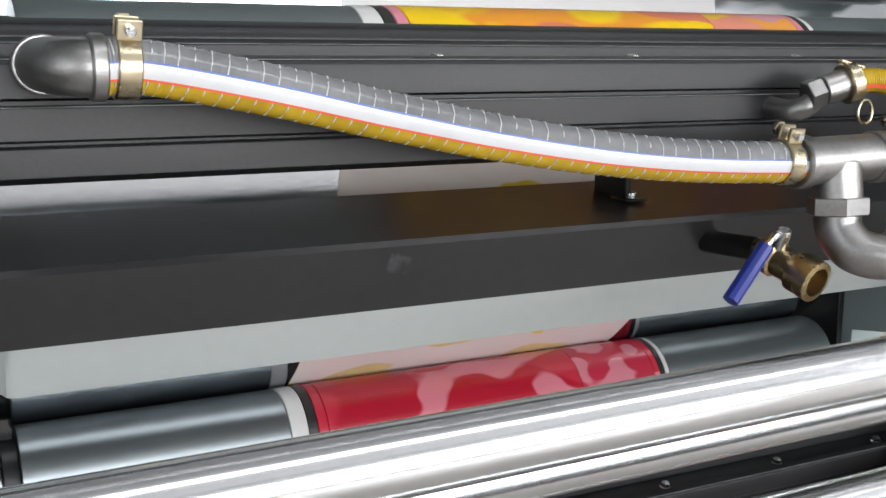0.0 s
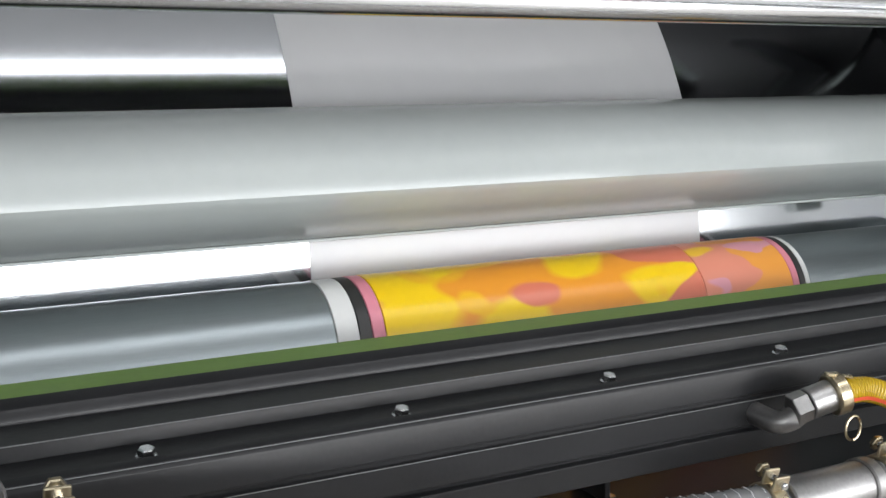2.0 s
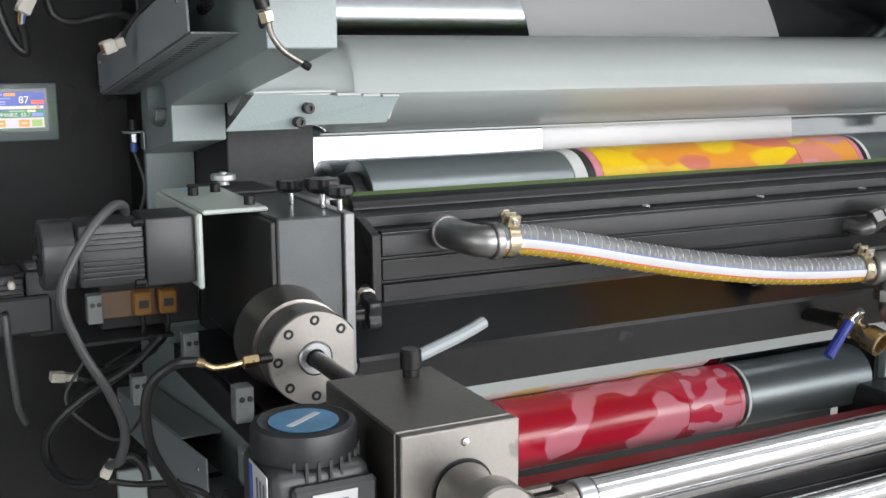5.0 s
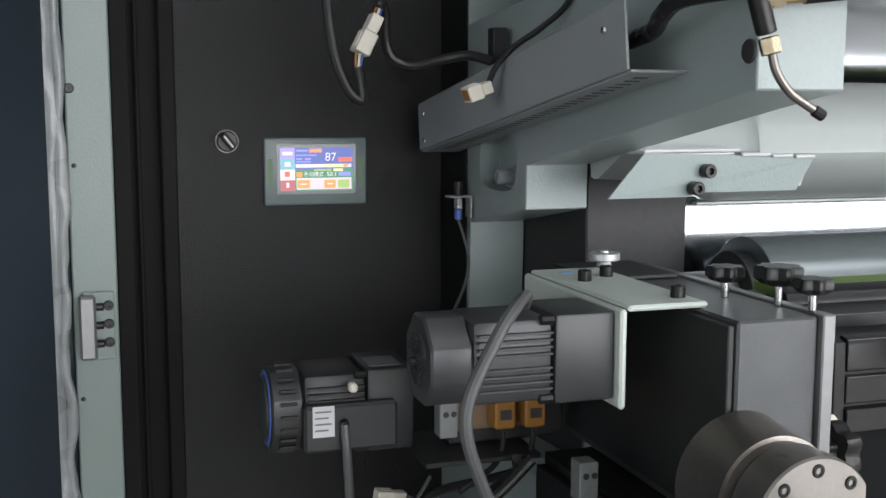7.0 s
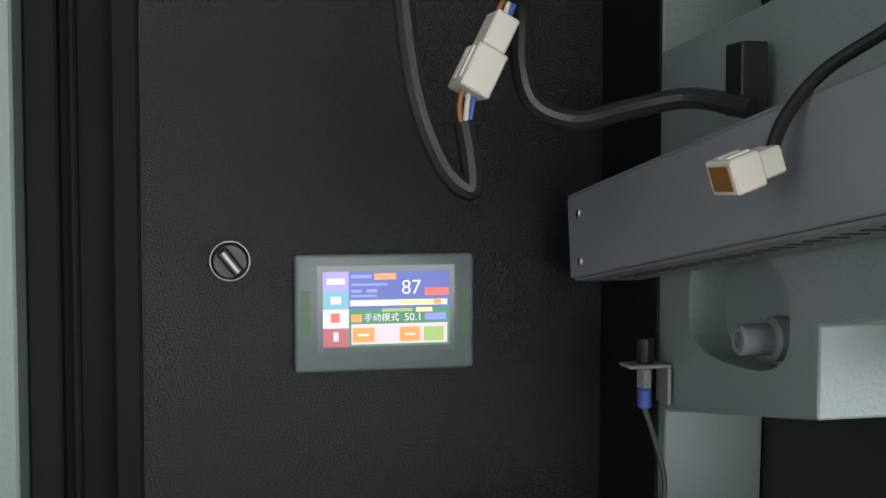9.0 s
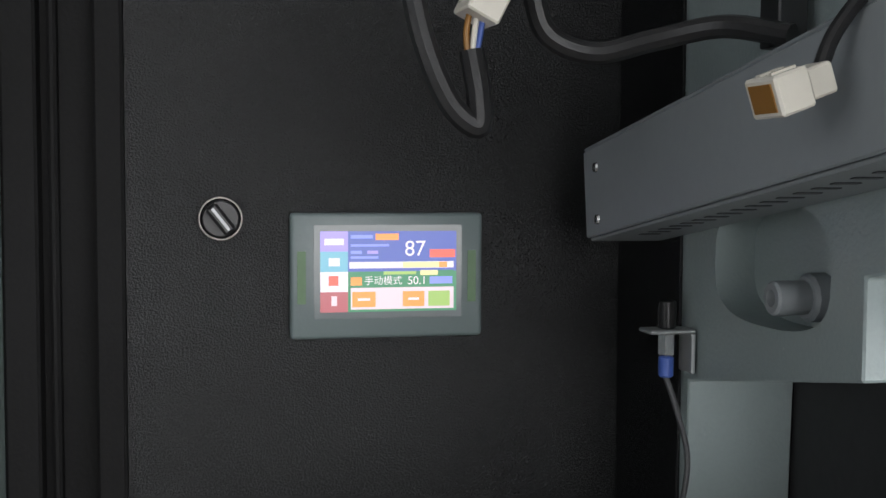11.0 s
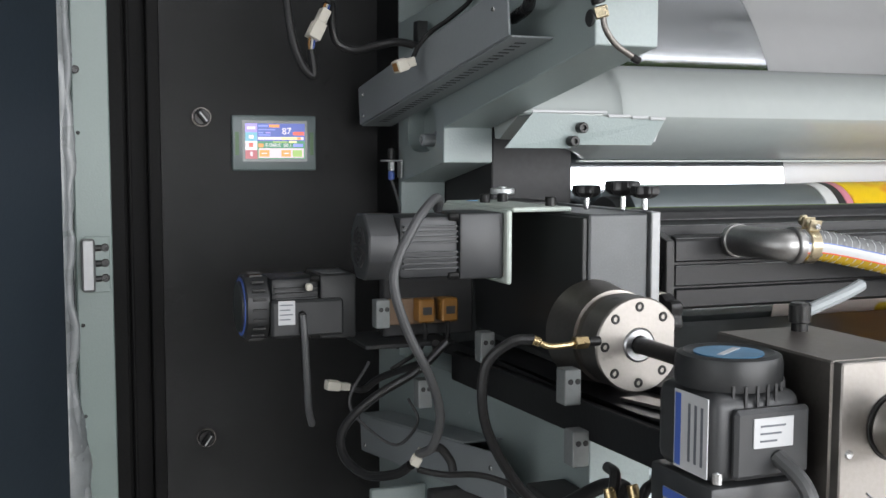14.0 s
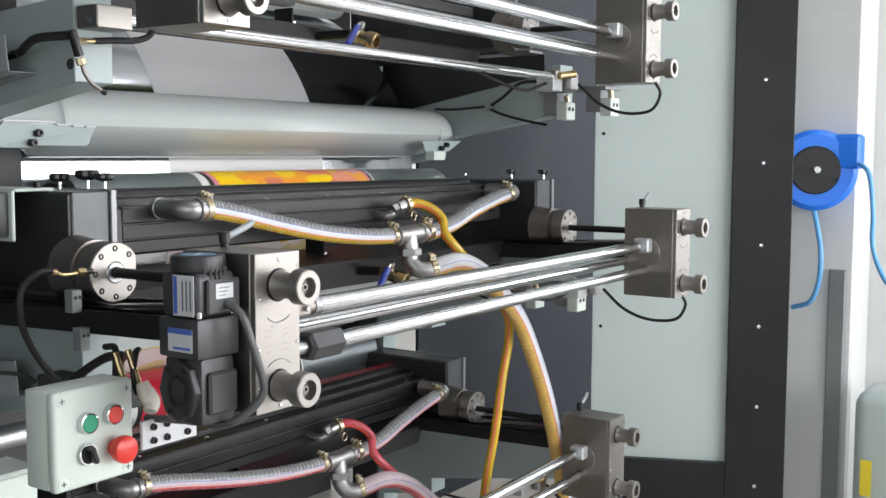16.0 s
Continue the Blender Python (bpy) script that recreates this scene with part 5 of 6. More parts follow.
# ---- hand wheel block, lever and standing motor ----


def handwheel_block(lab):
    b = thing("handwheel_block", (0.13, -1.12, 1.09), lab, "gear block", "hand wheel blocks")
    part("body", box(0.087, 0.176, -1.186, -1.056, 1.092, 1.313, 0.0015), DARK_NICKEL, b)
    front = part("front_plate", box(0.087, 0.176, -1.196, -1.1865, 1.092, 1.313, 0.001), NICKEL, b, "brushed nickel front plate")
    for z in (1.268, 1.127):
        part("bore", cyl((0.132, -1.1962, z), (0.132, -1.1975, z), 0.0235, 36), SCREW, b)
        w = part("hand_wheel", lathe((0.132, -1.1975, z), (0, -1, 0), [(0, 0), (0, 0.0205), (0.002, 0.0215), (0.008, 0.0185), (0.032, 0.0175), (0.033, 0.0225), (0.035, 0.0245), (0.053, 0.0245), (0.055, 0.0232), (0.055, 0.0140), (0.042, 0.0130), (0.042, 0)], 48), NICKEL, b, "turned nickel hand wheel")
        part("socket", lathe((0.132, -1.2396, z), (0, -1, 0), [(0, 0), (0, 0.0055), (0.006, 0.0055), (0.006, 0.003), (0.002, 0.003), (0.002, 0)], 12), DARK_NICKEL, w)
    for x, z in ((0.094, 1.252), (0.134, 1.303), (0.094, 1.181), (0.170, 1.183), (0.134, 1.099), (0.094, 1.128)):
        part("screw", lathe((x, -1.1962, z), (0, -1, 0), [(0, 0.0032), (0.0016, 0.0026), (0.002, 0)], 12), ZINC, front)
    for zc, s in ((1.222, 1), (1.158, -1)):
        arc = [(0.132 + 0.026 * math.sin(a), -1.1967, zc + s * (0.012 - 0.018 * math.cos(a))) for a in np.linspace(-1.0, 1.0, 9)]
        part("arrow_arc", tube(arc, 0.0006, 6, 2), INK, front)
    for z in (1.205, 1.197, 1.184, 1.176):
        for x in (0.105, 0.140):
            part("engraved_bar", box(x, x + 0.013, -1.1965, -1.1962, z, z + 0.0012, 0), DARK_NICKEL, front)
    part("collar", ring((0.084, -1.12, 1.205), (0.0868, -1.12, 1.205), 0.034, 0.012), DARK_NICKEL, b)
    lev = part("clamp_lever", lathe((0.150, -1.075, 1.313), (0, 0, 1), [(0, 0), (0, 0.0065), (0.006, 0.0065), (0.007, 0.0085), (0.020, 0.0085), (0.022, 0.007), (0.022, 0)], 20), SCREW, b)
    part("handle", tube([(0.150, -1.075, 1.326), (0.17, -1.072, 1.331), (0.20, -1.066, 1.338), (0.222, -1.06, 1.344)], 0.0050, 10), TRAY, lev)
    return b


blk = handwheel_block("nickel plated gear block with two hand wheels")

vm = thing("standing_gear_motor", (0.042, -1.135, 1.1), "dark grey standing gear motor with blue cap label", "motor", "gear motors")
cx, cy = 0.042, -1.135
part("cap", lathe((cx, cy, 1.292), (0, 0, 1), [(0, 0.0435), (0.004, 0.0445), (0.017, 0.0445), (0.021, 0.043), (0.0225, 0.038), (0.0205, 0.034), (0.0205, 0)], 48), MOTOR_DARK, vm)
part("cap_label", cyl((cx, cy, 1.3127), (cx, cy, 1.3137), 0.029, 36, 0), mat("faded_blue_label", (0.07, 0.19, 0.32), 0.4, vary=0.3, big=40), vm, "pale blue round label")
part("cap_bar", box(cx - 0.02, cx + 0.02, cy - 0.003, cy + 0.003, 1.3138, 1.3142, 0, None, Matrix.Rotation(radians(35), 3, "Z")), LABEL, vm)
part("body", box(cx - 0.043, cx + 0.043, cy - 0.043, cy + 0.043, 1.232, 1.2918, 0.010, None, None, 3), MOTOR, vm)
for k in range(9):
    a = radians(-120 + 13 * k)
    part("vent", box(cx + 0.0448 * math.cos(a) - 0.0012, cx + 0.0448 * math.cos(a) + 0.0012, cy + 0.0448 * math.sin(a) - 0.0008, cy + 0.0448 * math.sin(a) + 0.0008, 1.283, 1.297, 0), DARK, vm)
part("terminal_cover", box(cx - 0.028, cx + 0.044, cy - 0.052, cy - 0.0432, 1.236, 1.283, 0.003), MOTOR, vm)
part("rating_label", box(cx - 0.012, cx + 0.026, cy - 0.0532, cy - 0.0522, 1.257, 1.277, 0.0), LABEL, vm)
for k in range(3):
    part("label_bar", box(cx - 0.006, cx + 0.018 - 0.004 * k, cy - 0.0538, cy - 0.0533, 1.271 - 0.005 * k, 1.2722 - 0.005 * k, 0), INK, vm)
part("type_label", box(cx - 0.0442, cx - 0.0432, cy - 0.036, cy + 0.012, 1.235, 1.289, 0), LABEL, vm)
part("type_band", box(cx - 0.0448, cx - 0.0443, cy + 0.002, cy + 0.010, 1.237, 1.287, 0), LABEL_BLUE, vm)
for k in range(3):
    part("label_bar", box(cx - 0.0448, cx - 0.0443, cy - 0.030 + 0.009 * k, cy - 0.027 + 0.009 * k, 1.242, 1.282, 0), INK, vm)
part("gear_head", box(cx - 0.046, cx + 0.046, cy - 0.046, cy + 0.046, 1.178, 1.2315, 0.004, None, None, 2), MOTOR, vm)
for dx in (-0.036, 0.036):
    part("bolt", cyl((cx + dx, cy - 0.039, 1.2318), (cx + dx, cy - 0.039, 1.241), 0.0045, 10), ZINC, vm)
part("maker_plate", box(cx - 0.0472, cx - 0.0462, cy - 0.034, cy + 0.022, 1.187, 1.218, 0), LABEL, vm)
part("maker_band", box(cx - 0.0478, cx - 0.0473, cy - 0.034, cy + 0.022, 1.211, 1.218, 0), LABEL_BLUE, vm)
part("maker_bar", box(cx - 0.0478, cx - 0.0473, cy - 0.030, cy + 0.010, 1.190, 1.1935, 0), LABEL_BLUE, vm)
part("worm_box", box(cx - 0.030, cx + 0.045, cy - 0.036, cy + 0.052, 1.085, 1.1775, 0.008, None, None, 2), MOTOR, vm)
part("worm_ledge", box(cx - 0.02, cx + 0.043, cy - 0.046, cy - 0.0365, 1.10, 1.158, 0.004), MOTOR, vm)
part("worm_flange", lathe((cx - 0.0302, cy + 0.01, 1.132), (-1, 0, 0), [(0, 0), (0, 0.044), (0.01, 0.043), (0.012, 0.04), (0.012, 0)], 8), MOTOR_DARK, vm)
part("worm_ring", ring((cx - 0.0424, cy + 0.01, 1.132), (cx - 0.046, cy + 0.01, 1.132), 0.022, 0.016), SCREW, vm)
for a in (60, 120, 240, 300):
    hexhead((cx - 0.0424, cy + 0.01 + 0.033 * math.cos(radians(a)), 1.132 + 0.033 * math.sin(radians(a))), (-1, 0, 0), 0.004, 0.003, vm)
slim = Matrix.Translation((cx, cy, 0)) @ Matrix.Diagonal((0.82, 0.82, 1, 1)) @ Matrix.Translation((-cx, -cy, 0))
for o in vm.children_recursive:
    o.data.transform(slim)
cable("motor_cable", [(0.052, -1.177, 1.25), (0.057, -1.20, 1.235), (0.066, -1.208, 1.20), (0.078, -1.212, 1.16), (0.085, -1.212, 1.13), (0.075, -1.20, 1.106), (0.06, -1.17, 1.083), (0.075, -1.10, 1.072), (0.085, -1.05, 1.066), (0.08, -0.98, 1.06)], 0.0056, CABLE_GREY, "grey cable looping under the standing motor")


# ---- cross rods ----
def rods(dx, dy, dz, x_end, lab):
    r1 = thing("cross_rod", (0.9 + dx, -1.14 + dy, 1.225 + dz), lab, "rod", "cross rods")
    yk = -0.04

    def pt(x, y, z):
        return (x + dx, y + dy + yk * (x - 0.27) / 1.3 * -1, z + dz)

    part("tube", cyl(pt(0.268, -1.148, 1.221), pt(x_end, -1.148, 1.219), 0.0133, 32), CHROME, r1)
    part("joint_cup", cyl(pt(0.252, -1.148, 1.221), pt(0.2675, -1.148, 1.221), 0.0140, 28), STEEL, r1)
    b = bmesh.new()
    cyl(pt(0.1765, -1.148, 1.221), pt(0.215, -1.148, 1.221), 0.0125, 20, 0.001, b)
    box(0.205 + dx, 0.24 + dx, -1.162 + dy, -1.152 + dy, 1.210 + dz, 1.232 + dz, 0.002, b)
    box(0.205 + dx, 0.24 + dx, -1.144 + dy, -1.134 + dy, 1.210 + dz, 1.232 + dz, 0.002, b)
    cyl(pt(0.236, -1.148, 1.221), pt(0.2518, -1.148, 1.221), 0.0125, 20, 0.001, b)
    part("universal_joint", b, DARK_NICKEL, r1)
    part("pin", cyl(pt(0.226, -1.168, 1.221), pt(0.226, -1.130, 1.221), 0.004, 12), ZINC, r1)
    part("end_clamp", box(x_end - 0.03 + dx, x_end + dx, -1.135 + dy, -1.095 + dy, 1.205 + dz, 1.24 + dz, 0.004), ALU, r1)
    r2 = thing("cross_rod", (0.9 + dx, -1.10 + dy, 1.19 + dz), "thin bright steel cross rod between the blocks", "rod", "cross rods")
    part("bar", cyl(pt(0.1765, -1.095, 1.182), pt(x_end, -1.095, 1.179), 0.0122, 28), CHROME, r2)
    r3 = thing("cross_rod", (0.9 + dx, -1.15 + dy, 1.16 + dz), "bright steel cross rod with a dark hexagon coupling", "rod", "cross rods")
    part("bar", cyl(pt(0.312, -1.150, 1.161), pt(x_end, -1.150, 1.157), 0.0125, 28), CHROME, r3)
    part("hex_coupling", lathe(pt(0.235, -1.150, 1.161), (1, 0.0307, 0), [(0, 0), (0, 0.018), (0.006, 0.0235), (0.074, 0.0235), (0.077, 0.021), (0.077, 0)], 6), MOTOR, r3)
    part("neck", cyl(pt(0.1765, -1.150, 1.161), pt(0.2348, -1.150, 1.161), 0.0105, 20), STEEL, r3)


rods(0, 0, 0, 1.56, "chromed cross rod with a universal joint")
rods(0, 0.09, 0.535, 1.56, "chromed cross rod of the deck above")
rods(0, 0.17, -0.555, 1.56, "chromed cross rod of the lower deck")

cs = thing("cross_shaft", (0.9, -0.785, 1.661), "bright steel cross shaft under the deck above", "shaft")
part("bar", cyl((0.150, -0.785, 1.663), (1.66, -0.785, 1.658), 0.0115, 28), CHROME, cs)
part("clamp_block", box(0.150, 0.2195, -0.803, -0.7505, 1.645, 1.682, 0.002), NICKEL, cs)
part("end_block", box(1.66, 1.69, -0.80, -0.76, 1.642, 1.676, 0.002), NICKEL, cs)

# ---- the far side and the other decks: same assemblies again ----
for ob, places in (
    (blk, ((1.475, 0.0, 0), (0, 0.09, 0.535), (1.475, 0.09, 0.535), (1.475, 0.17, -0.555))),
    (house, ((1.497, -0.035, -0.008), (1.497, 0.26, -0.55), (0, 0.09, 0.53), (1.497, 0.09, 0.53))),
    (sl, ((1.5, 0, 0), (1.5, 0.25, -0.53))),
    (knobs[0], ((1.50, -0.02, -0.008),)), (knobs[2], ((1.45, -0.05, -0.008),)),
):
    for p in places:
        copy_thing(ob, moved(*p, ob))

# ---- push-button box ----
bx = thing("control_box", (-0.03, -0.95, 1.07), "pale grey plastic control box with buttons and an emergency stop", "control box")
part("base", box(-0.086, 0.046, -0.975, -0.927, 0.990, 1.127, 0.004, None, None, 2), BOX_GREY, bx)
part("lid", box(-0.087, 0.047, -0.992, -0.9755, 0.989, 1.128, 0.006, None, None, 3), BOX_GREY, bx)
for x, z in ((-0.074, 1.115), (0.034, 1.115), (-0.074, 1.001), (0.034, 1.001)):
    s = part("lid_screw", lathe((x, -0.9921, z), (0, -1, 0), [(0, 0.0085), (0.0008, 0.0085), (0.001, 0.007), (0.001, 0)], 20), BOX_GREY, bx)
    part("cross_slot", box(x - 0.004, x + 0.004, -0.9938, -0.9932, z - 0.0008, z + 0.0008, 0, box(x - 0.0008, x + 0.0008, -0.9938, -0.9932, z - 0.004, z + 0.004, 0)), INK, s)


def button(x, z, m, name):
    b = part(name, lathe((x, -0.9925, z), (0, -1, 0), [(0, 0), (0, 0.0152), (0.003, 0.0152), (0.010, 0.0142), (0.0105, 0.0128), (0.008, 0.0124), (0.008, 0)], 32), CHROME, bx, "chrome bezel")
    part("cap", cyl((x, -1.0008, z), (x, -1.0035, z), 0.0122, 28), m, b)


button(-0.036, 1.079, GREEN_BTN, "green_button")
button(0.007, 1.083, RED_BTN, "red_button")
es = part("emergency_stop", lathe((0.012, -0.9925, 1.034), (0, -1, 0), [(0, 0), (0, 0.012), (0.012, 0.012), (0.013, 0.0185), (0.020, 0.020), (0.027, 0.019), (0.030, 0.013), (0.031, 0)], 36), RED_BTN, bx, "red mushroom button")
sw = part("rotary_switch", ring((-0.036, -0.9925, 1.035), (-0.036, -0.999, 1.035), 0.0152, 0.012), CHROME, bx)
part("dial", cyl((-0.036, -0.9925, 1.035), (-0.036, -1.001, 1.035), 0.0118, 24), RUBBER, sw)
part("grip", box(-0.040, -0.032, -1.014, -1.0012, 1.023, 1.047, 0.002, None, Matrix.Rotation(radians(-20), 3, "Y")), RUBBER, sw)
solid("box_arm", box(-0.02, 0.10, -0.9265, -0.86, 1.02, 1.05, 0.002), DARK, "dark bracket holding the control box", "bracket")
solid("box_arm", box(0.1005, 0.144, -0.9, -0.73, 1.055, 1.085, 0.002), DARK, "dark bracket fixed to the frame arm", "bracket")

# white screwed plate, brass nipples and taped hose beside the box
wp = thing("white_plate", (0.10, -1.0, 1.03), "white painted steel plate with black socket screws", "plate")
part("plate", box(0.055, 0.16, -1.0, -0.994, 1.02, 1.062, 0.001), LABEL, wp)
for x in (0.075, 0.10, 0.14):
    for z in (1.031, 1.051):
        hexhead((x, -1.0, z), (0, -1, 0), 0.0052, 0.005, wp)
tp = thing("taped_joint", (0.085, -0.99, 1.09), "hose joint wrapped in yellowed tape", "joint")
part("wrap", tube([(0.082, -0.97, 1.112), (0.084, -0.975, 1.098), (0.09, -0.98, 1.082), (0.083, -0.985, 1.07)], 0.012, 12, 6, None, lambda i, n: 0.75 + 0.35 * math.sin(3.1 * i / n)), WHITE_PLASTIC, tp)
for x in (0.066, 0.09):
    b = cyl((x, -0.93, 1.155), (x + 0.004, -0.95, 1.10), 0.0055, 12)
    solid("brass_nipple", b, BRASS, "brass hose nipple on a black oil hose", "nipple")
cable("oil_hose", [(0.075, -0.79, 1.082), (0.085, -0.82, 1.105), (0.10, -0.86, 1.132), (0.10, -0.90, 1.142), (0.082, -0.92, 1.138), (0.072, -0.93, 1.11), (0.07, -0.94, 1.07), (0.068, -0.95, 1.03)], 0.0072, RUBBER, "thick black oil hose arching over the tray end", 12)
cable("oil_hose", [(0.105, -0.86, 1.15), (0.09, -0.90, 1.155), (0.072, -0.925, 1.135), (0.062, -0.935, 1.10), (0.063, -0.94, 1.06)], 0.0055, RUBBER, "black oil hose dropping behind the control box")
cable("oil_hose", [(0.118, -0.92, 1.15), (0.10, -0.935, 1.148), (0.09, -0.942, 1.12), (0.09, -0.95, 1.09)], 0.005, RUBBER, "black oil hose beside the gear box")


# ---- loose cables with white connectors ----
def connector(p, way, n, w, lab, open_end=False):
    p, way = Vector(p), Vector(way).normalized()
    c = thing("cable_connector", p, lab, "connector", "white connectors")
    m = way.to_track_quat("X", "Z").to_matrix().to_4x4()
    for a, b2, k, nm in ((0, 0.55, 1.0, "shell"), (0.56, 1.0, 0.78, "plug")):
        b = box(a * n, b2 * n, -w * k / 2, w * k / 2, -w * k * 0.4, w * k * 0.4, 0.001)
        bmesh.ops.transform(b, matrix=Matrix.Translation(p) @ m, verts=b.verts)
        part(nm, b, WHITE_PLASTIC, c)
    for s in (-0.25, 0.1):
        b = box(0.1 * n, 0.5 * n, w * s, w * (s + 0.15), w * 0.4, w * 0.45, 0)
        bmesh.ops.transform(b, matrix=Matrix.Translation(p) @ m, verts=b.verts)
        part("latch", b, WHITE_PLASTIC, c)
    if open_end:
        b = box(-0.0006, 0.0008, -w * 0.35, w * 0.35, -w * 0.28, w * 0.28, 0)
        bmesh.ops.transform(b, matrix=Matrix.Translation(p) @ m, verts=b.verts)
        part("contacts", b, AMBER, c)
    return c


connector((-0.032, -0.258, 1.609), (0.45, 0.05, 0.9), 0.046, 0.022, "white two-part plug connector hanging on black cable")
cable("hanging_cable", [(-0.062, -0.24, 1.90), (-0.068, -0.245, 1.74), (-0.067, -0.25, 1.68), (-0.060, -0.255, 1.613), (-0.046, -0.258, 1.572), (-0.031, -0.26, 1.558), (-0.0305, -0.26, 1.573), (-0.034, -0.259, 1.594)], 0.0060, RUBBER, "thick black cable hanging before the panel")
for dx, m in ((-0.003, AMBER), (0.001, WHITE_PLASTIC), (0.004, LINE_BLUE)):
    cable("plug_wire", [(-0.032 + dx, -0.258, 1.611), (-0.0335 + dx, -0.2585, 1.602), (-0.034 + dx * 0.6, -0.259, 1.592)], 0.0015, m, "thin coloured wire under the plug")
    cable("plug_wire", [(-0.0125 + dx, -0.256, 1.650), (-0.0095 + dx, -0.254, 1.657), (-0.006 + dx * 0.6, -0.25, 1.661)], 0.0015, m, "thin coloured wire above the plug")
cable("loop_cable", [(-0.009, -0.252, 1.658), (-0.004, -0.248, 1.664), (0.0015, -0.242, 1.655), (0.0035, -0.236, 1.628), (0.012, -0.235, 1.606), (0.035, -0.24, 1.597), (0.062, -0.25, 1.603), (0.09, -0.27, 1.608), (0.110, -0.30, 1.600)], 0.0058, RUBBER, "black cable looping over to the tray")
connector((0.046, -0.392, 1.562), (0.85, 0.1, 0.30), 0.028, 0.0195, "white socket connector with its open end turned out", True)
cable("socket_cable", [(0.070, -0.389, 1.572), (0.079, -0.387, 1.590), (0.096, -0.39, 1.610), (0.120, -0.41, 1.630), (0.14, -0.43, 1.655), (0.142, -0.46, 1.70)], 0.0032, RUBBER, "black cable running to the white socket")
solid("cable_clip", box(0.120, 0.136, -0.27, -0.25, 1.60, 1.64, 0.001), MOTOR_DARK, "dark bent clip holding the cable", "clip")
connector((-0.037, -0.34, 1.136), (0.9, 0.1, -0.15), 0.034, 0.016, "white plug connector above the lower tray")
cable("looped_cable", [(-0.004, -0.337, 1.131), (0.014, -0.345, 1.127), (0.03, -0.38, 1.15), (0.075, -0.45, 1.185), (0.07, -0.48, 1.21)], 0.005, RUBBER, "black cable rising from the plug")
cable("looped_cable", [(0.078, -0.50, 1.215), (0.04, -0.50, 1.182), (-0.02, -0.50, 1.150), (-0.060, -0.51, 1.118), (-0.065, -0.53, 1.09), (-0.05, -0.57, 1.077), (-0.03, -0.62, 1.09), (-0.022, -0.65, 1.108)], 0.0055, RUBBER, "black cable coiled beside the tray")
connector((-0.022, -0.658, 1.110), (0.4, -0.1, 0.75), 0.02, 0.013, "small white plug at the end of the motor cable")
cable("looped_cable", [(-0.012, -0.655, 1.121), (0.008, -0.655, 1.126), (0.02, -0.66, 1.112), (0.022, -0.665, 1.100)], 0.005, RUBBER, "black cable end at the tray")
cable("looped_cable", [(-0.018, -0.66, 1.105), (0.01, -0.665, 1.098), (0.045, -0.68, 1.098), (0.07, -0.70, 1.092), (0.085, -0.71, 1.08)], 0.0035, RUBBER, "thin black cable along the tray")
cable("looped_cable", [(0.0, -0.42, 1.18), (-0.03, -0.43, 1.13), (0.0, -0.44, 1.09), (0.03, -0.45, 1.075), (0.06, -0.44, 1.10), (0.05, -0.43, 1.13)], 0.002, CABLE_GREY, "thin grey sensor cable in a loop")
solid("tray_mouth", box(0.0935, 0.142, -0.765, -0.70, 1.070, 1.090, 0.002), DARK, "dark cable bundle in the mouth of the tray", "cables")

# hydraulic tee and hoses at the end of the upper arm
hy = thing("hydraulic_tee", (0.13, -0.76, 1.63), "black hydraulic tee with brass unions", "fitting")
part("tee", cyl((0.135, -0.775, 1.60), (0.122, -0.775, 1.64), 0.0075, 14), SCREW, hy)
part("nut", cyl((0.136, -0.775, 1.598), (0.139, -0.776, 1.586), 0.0075, 6), CLAMP, hy)
part("pipe", tube([(0.139, -0.776, 1.588), (0.142, -0.778, 1.574), (0.152, -0.78, 1.560), (0.165, -0.782, 1.551), (0.174, -0.783, 1.546)], 0.0032, 10), DARK_NICKEL, hy)
part("pipe_tip", cyl((0.170, -0.7825, 1.548), (0.178, -0.784, 1.543), 0.0042, 10), SCREW, hy)
part("union", cyl((0.126, -0.775, 1.622), (0.146, -0.776, 1.624), 0.007, 6), CLAMP, hy)
part("brass_stub", cyl((0.146, -0.776, 1.624), (0.164, -0.777, 1.626), 0.004, 12), BRASS, hy)
cable("hydraulic_hose", [(0.163, -0.777, 1.626), (0.20, -0.78, 1.630), (0.245, -0.785, 1.634), (0.27, -0.79, 1.65), (0.26, -0.80, 1.69)], 0.0055, RUBBER, "black hydraulic hose running along the deck")
cable("hydraulic_hose", [(0.123, -0.77, 1.632), (0.10, -0.72, 1.628), (0.10, -0.69, 1.618), (0.112, -0.655, 1.610), (0.12, -0.60, 1.605)], 0.0072, RUBBER, "black hydraulic hose entering the cable tray")

# ---- bits of the deck below the arm ----
lp = thing("lower_actuator", (0.05, -0.62, 0.93), "black pneumatic actuator with a bright rod below the tray", "actuator")
part("body", box(-0.041, 0.05, -0.60, -0.49, 0.93, 0.985, 0.003), DARK, lp)
part("arm", box(0.0505, 0.1445, -0.52, -0.50, 0.935, 1.03, 0.002), DARK, lp)
part("rod", cyl((-0.173, -0.57, 0.955), (-0.0412, -0.57, 0.955), 0.009, 20), CHROME, lp)
part("nut", cyl((-0.085, -0.57, 0.955), (-0.07, -0.57, 0.955), 0.016, 6), DARK_NICKEL, lp)
part("fitting", cyl((0.015, -0.57, 0.9855), (0.015, -0.57, 1.002), 0.005, 12), ZINC, lp)
wp2 = thing("lower_bracket", (0.06, -0.72, 0.92), "white painted bracket plate with a black screw", "bracket")
part("plate", box(-0.02, 0.10, -0.70, -0.605, 0.93, 0.938, 0.004), BOX_GREY, wp2)
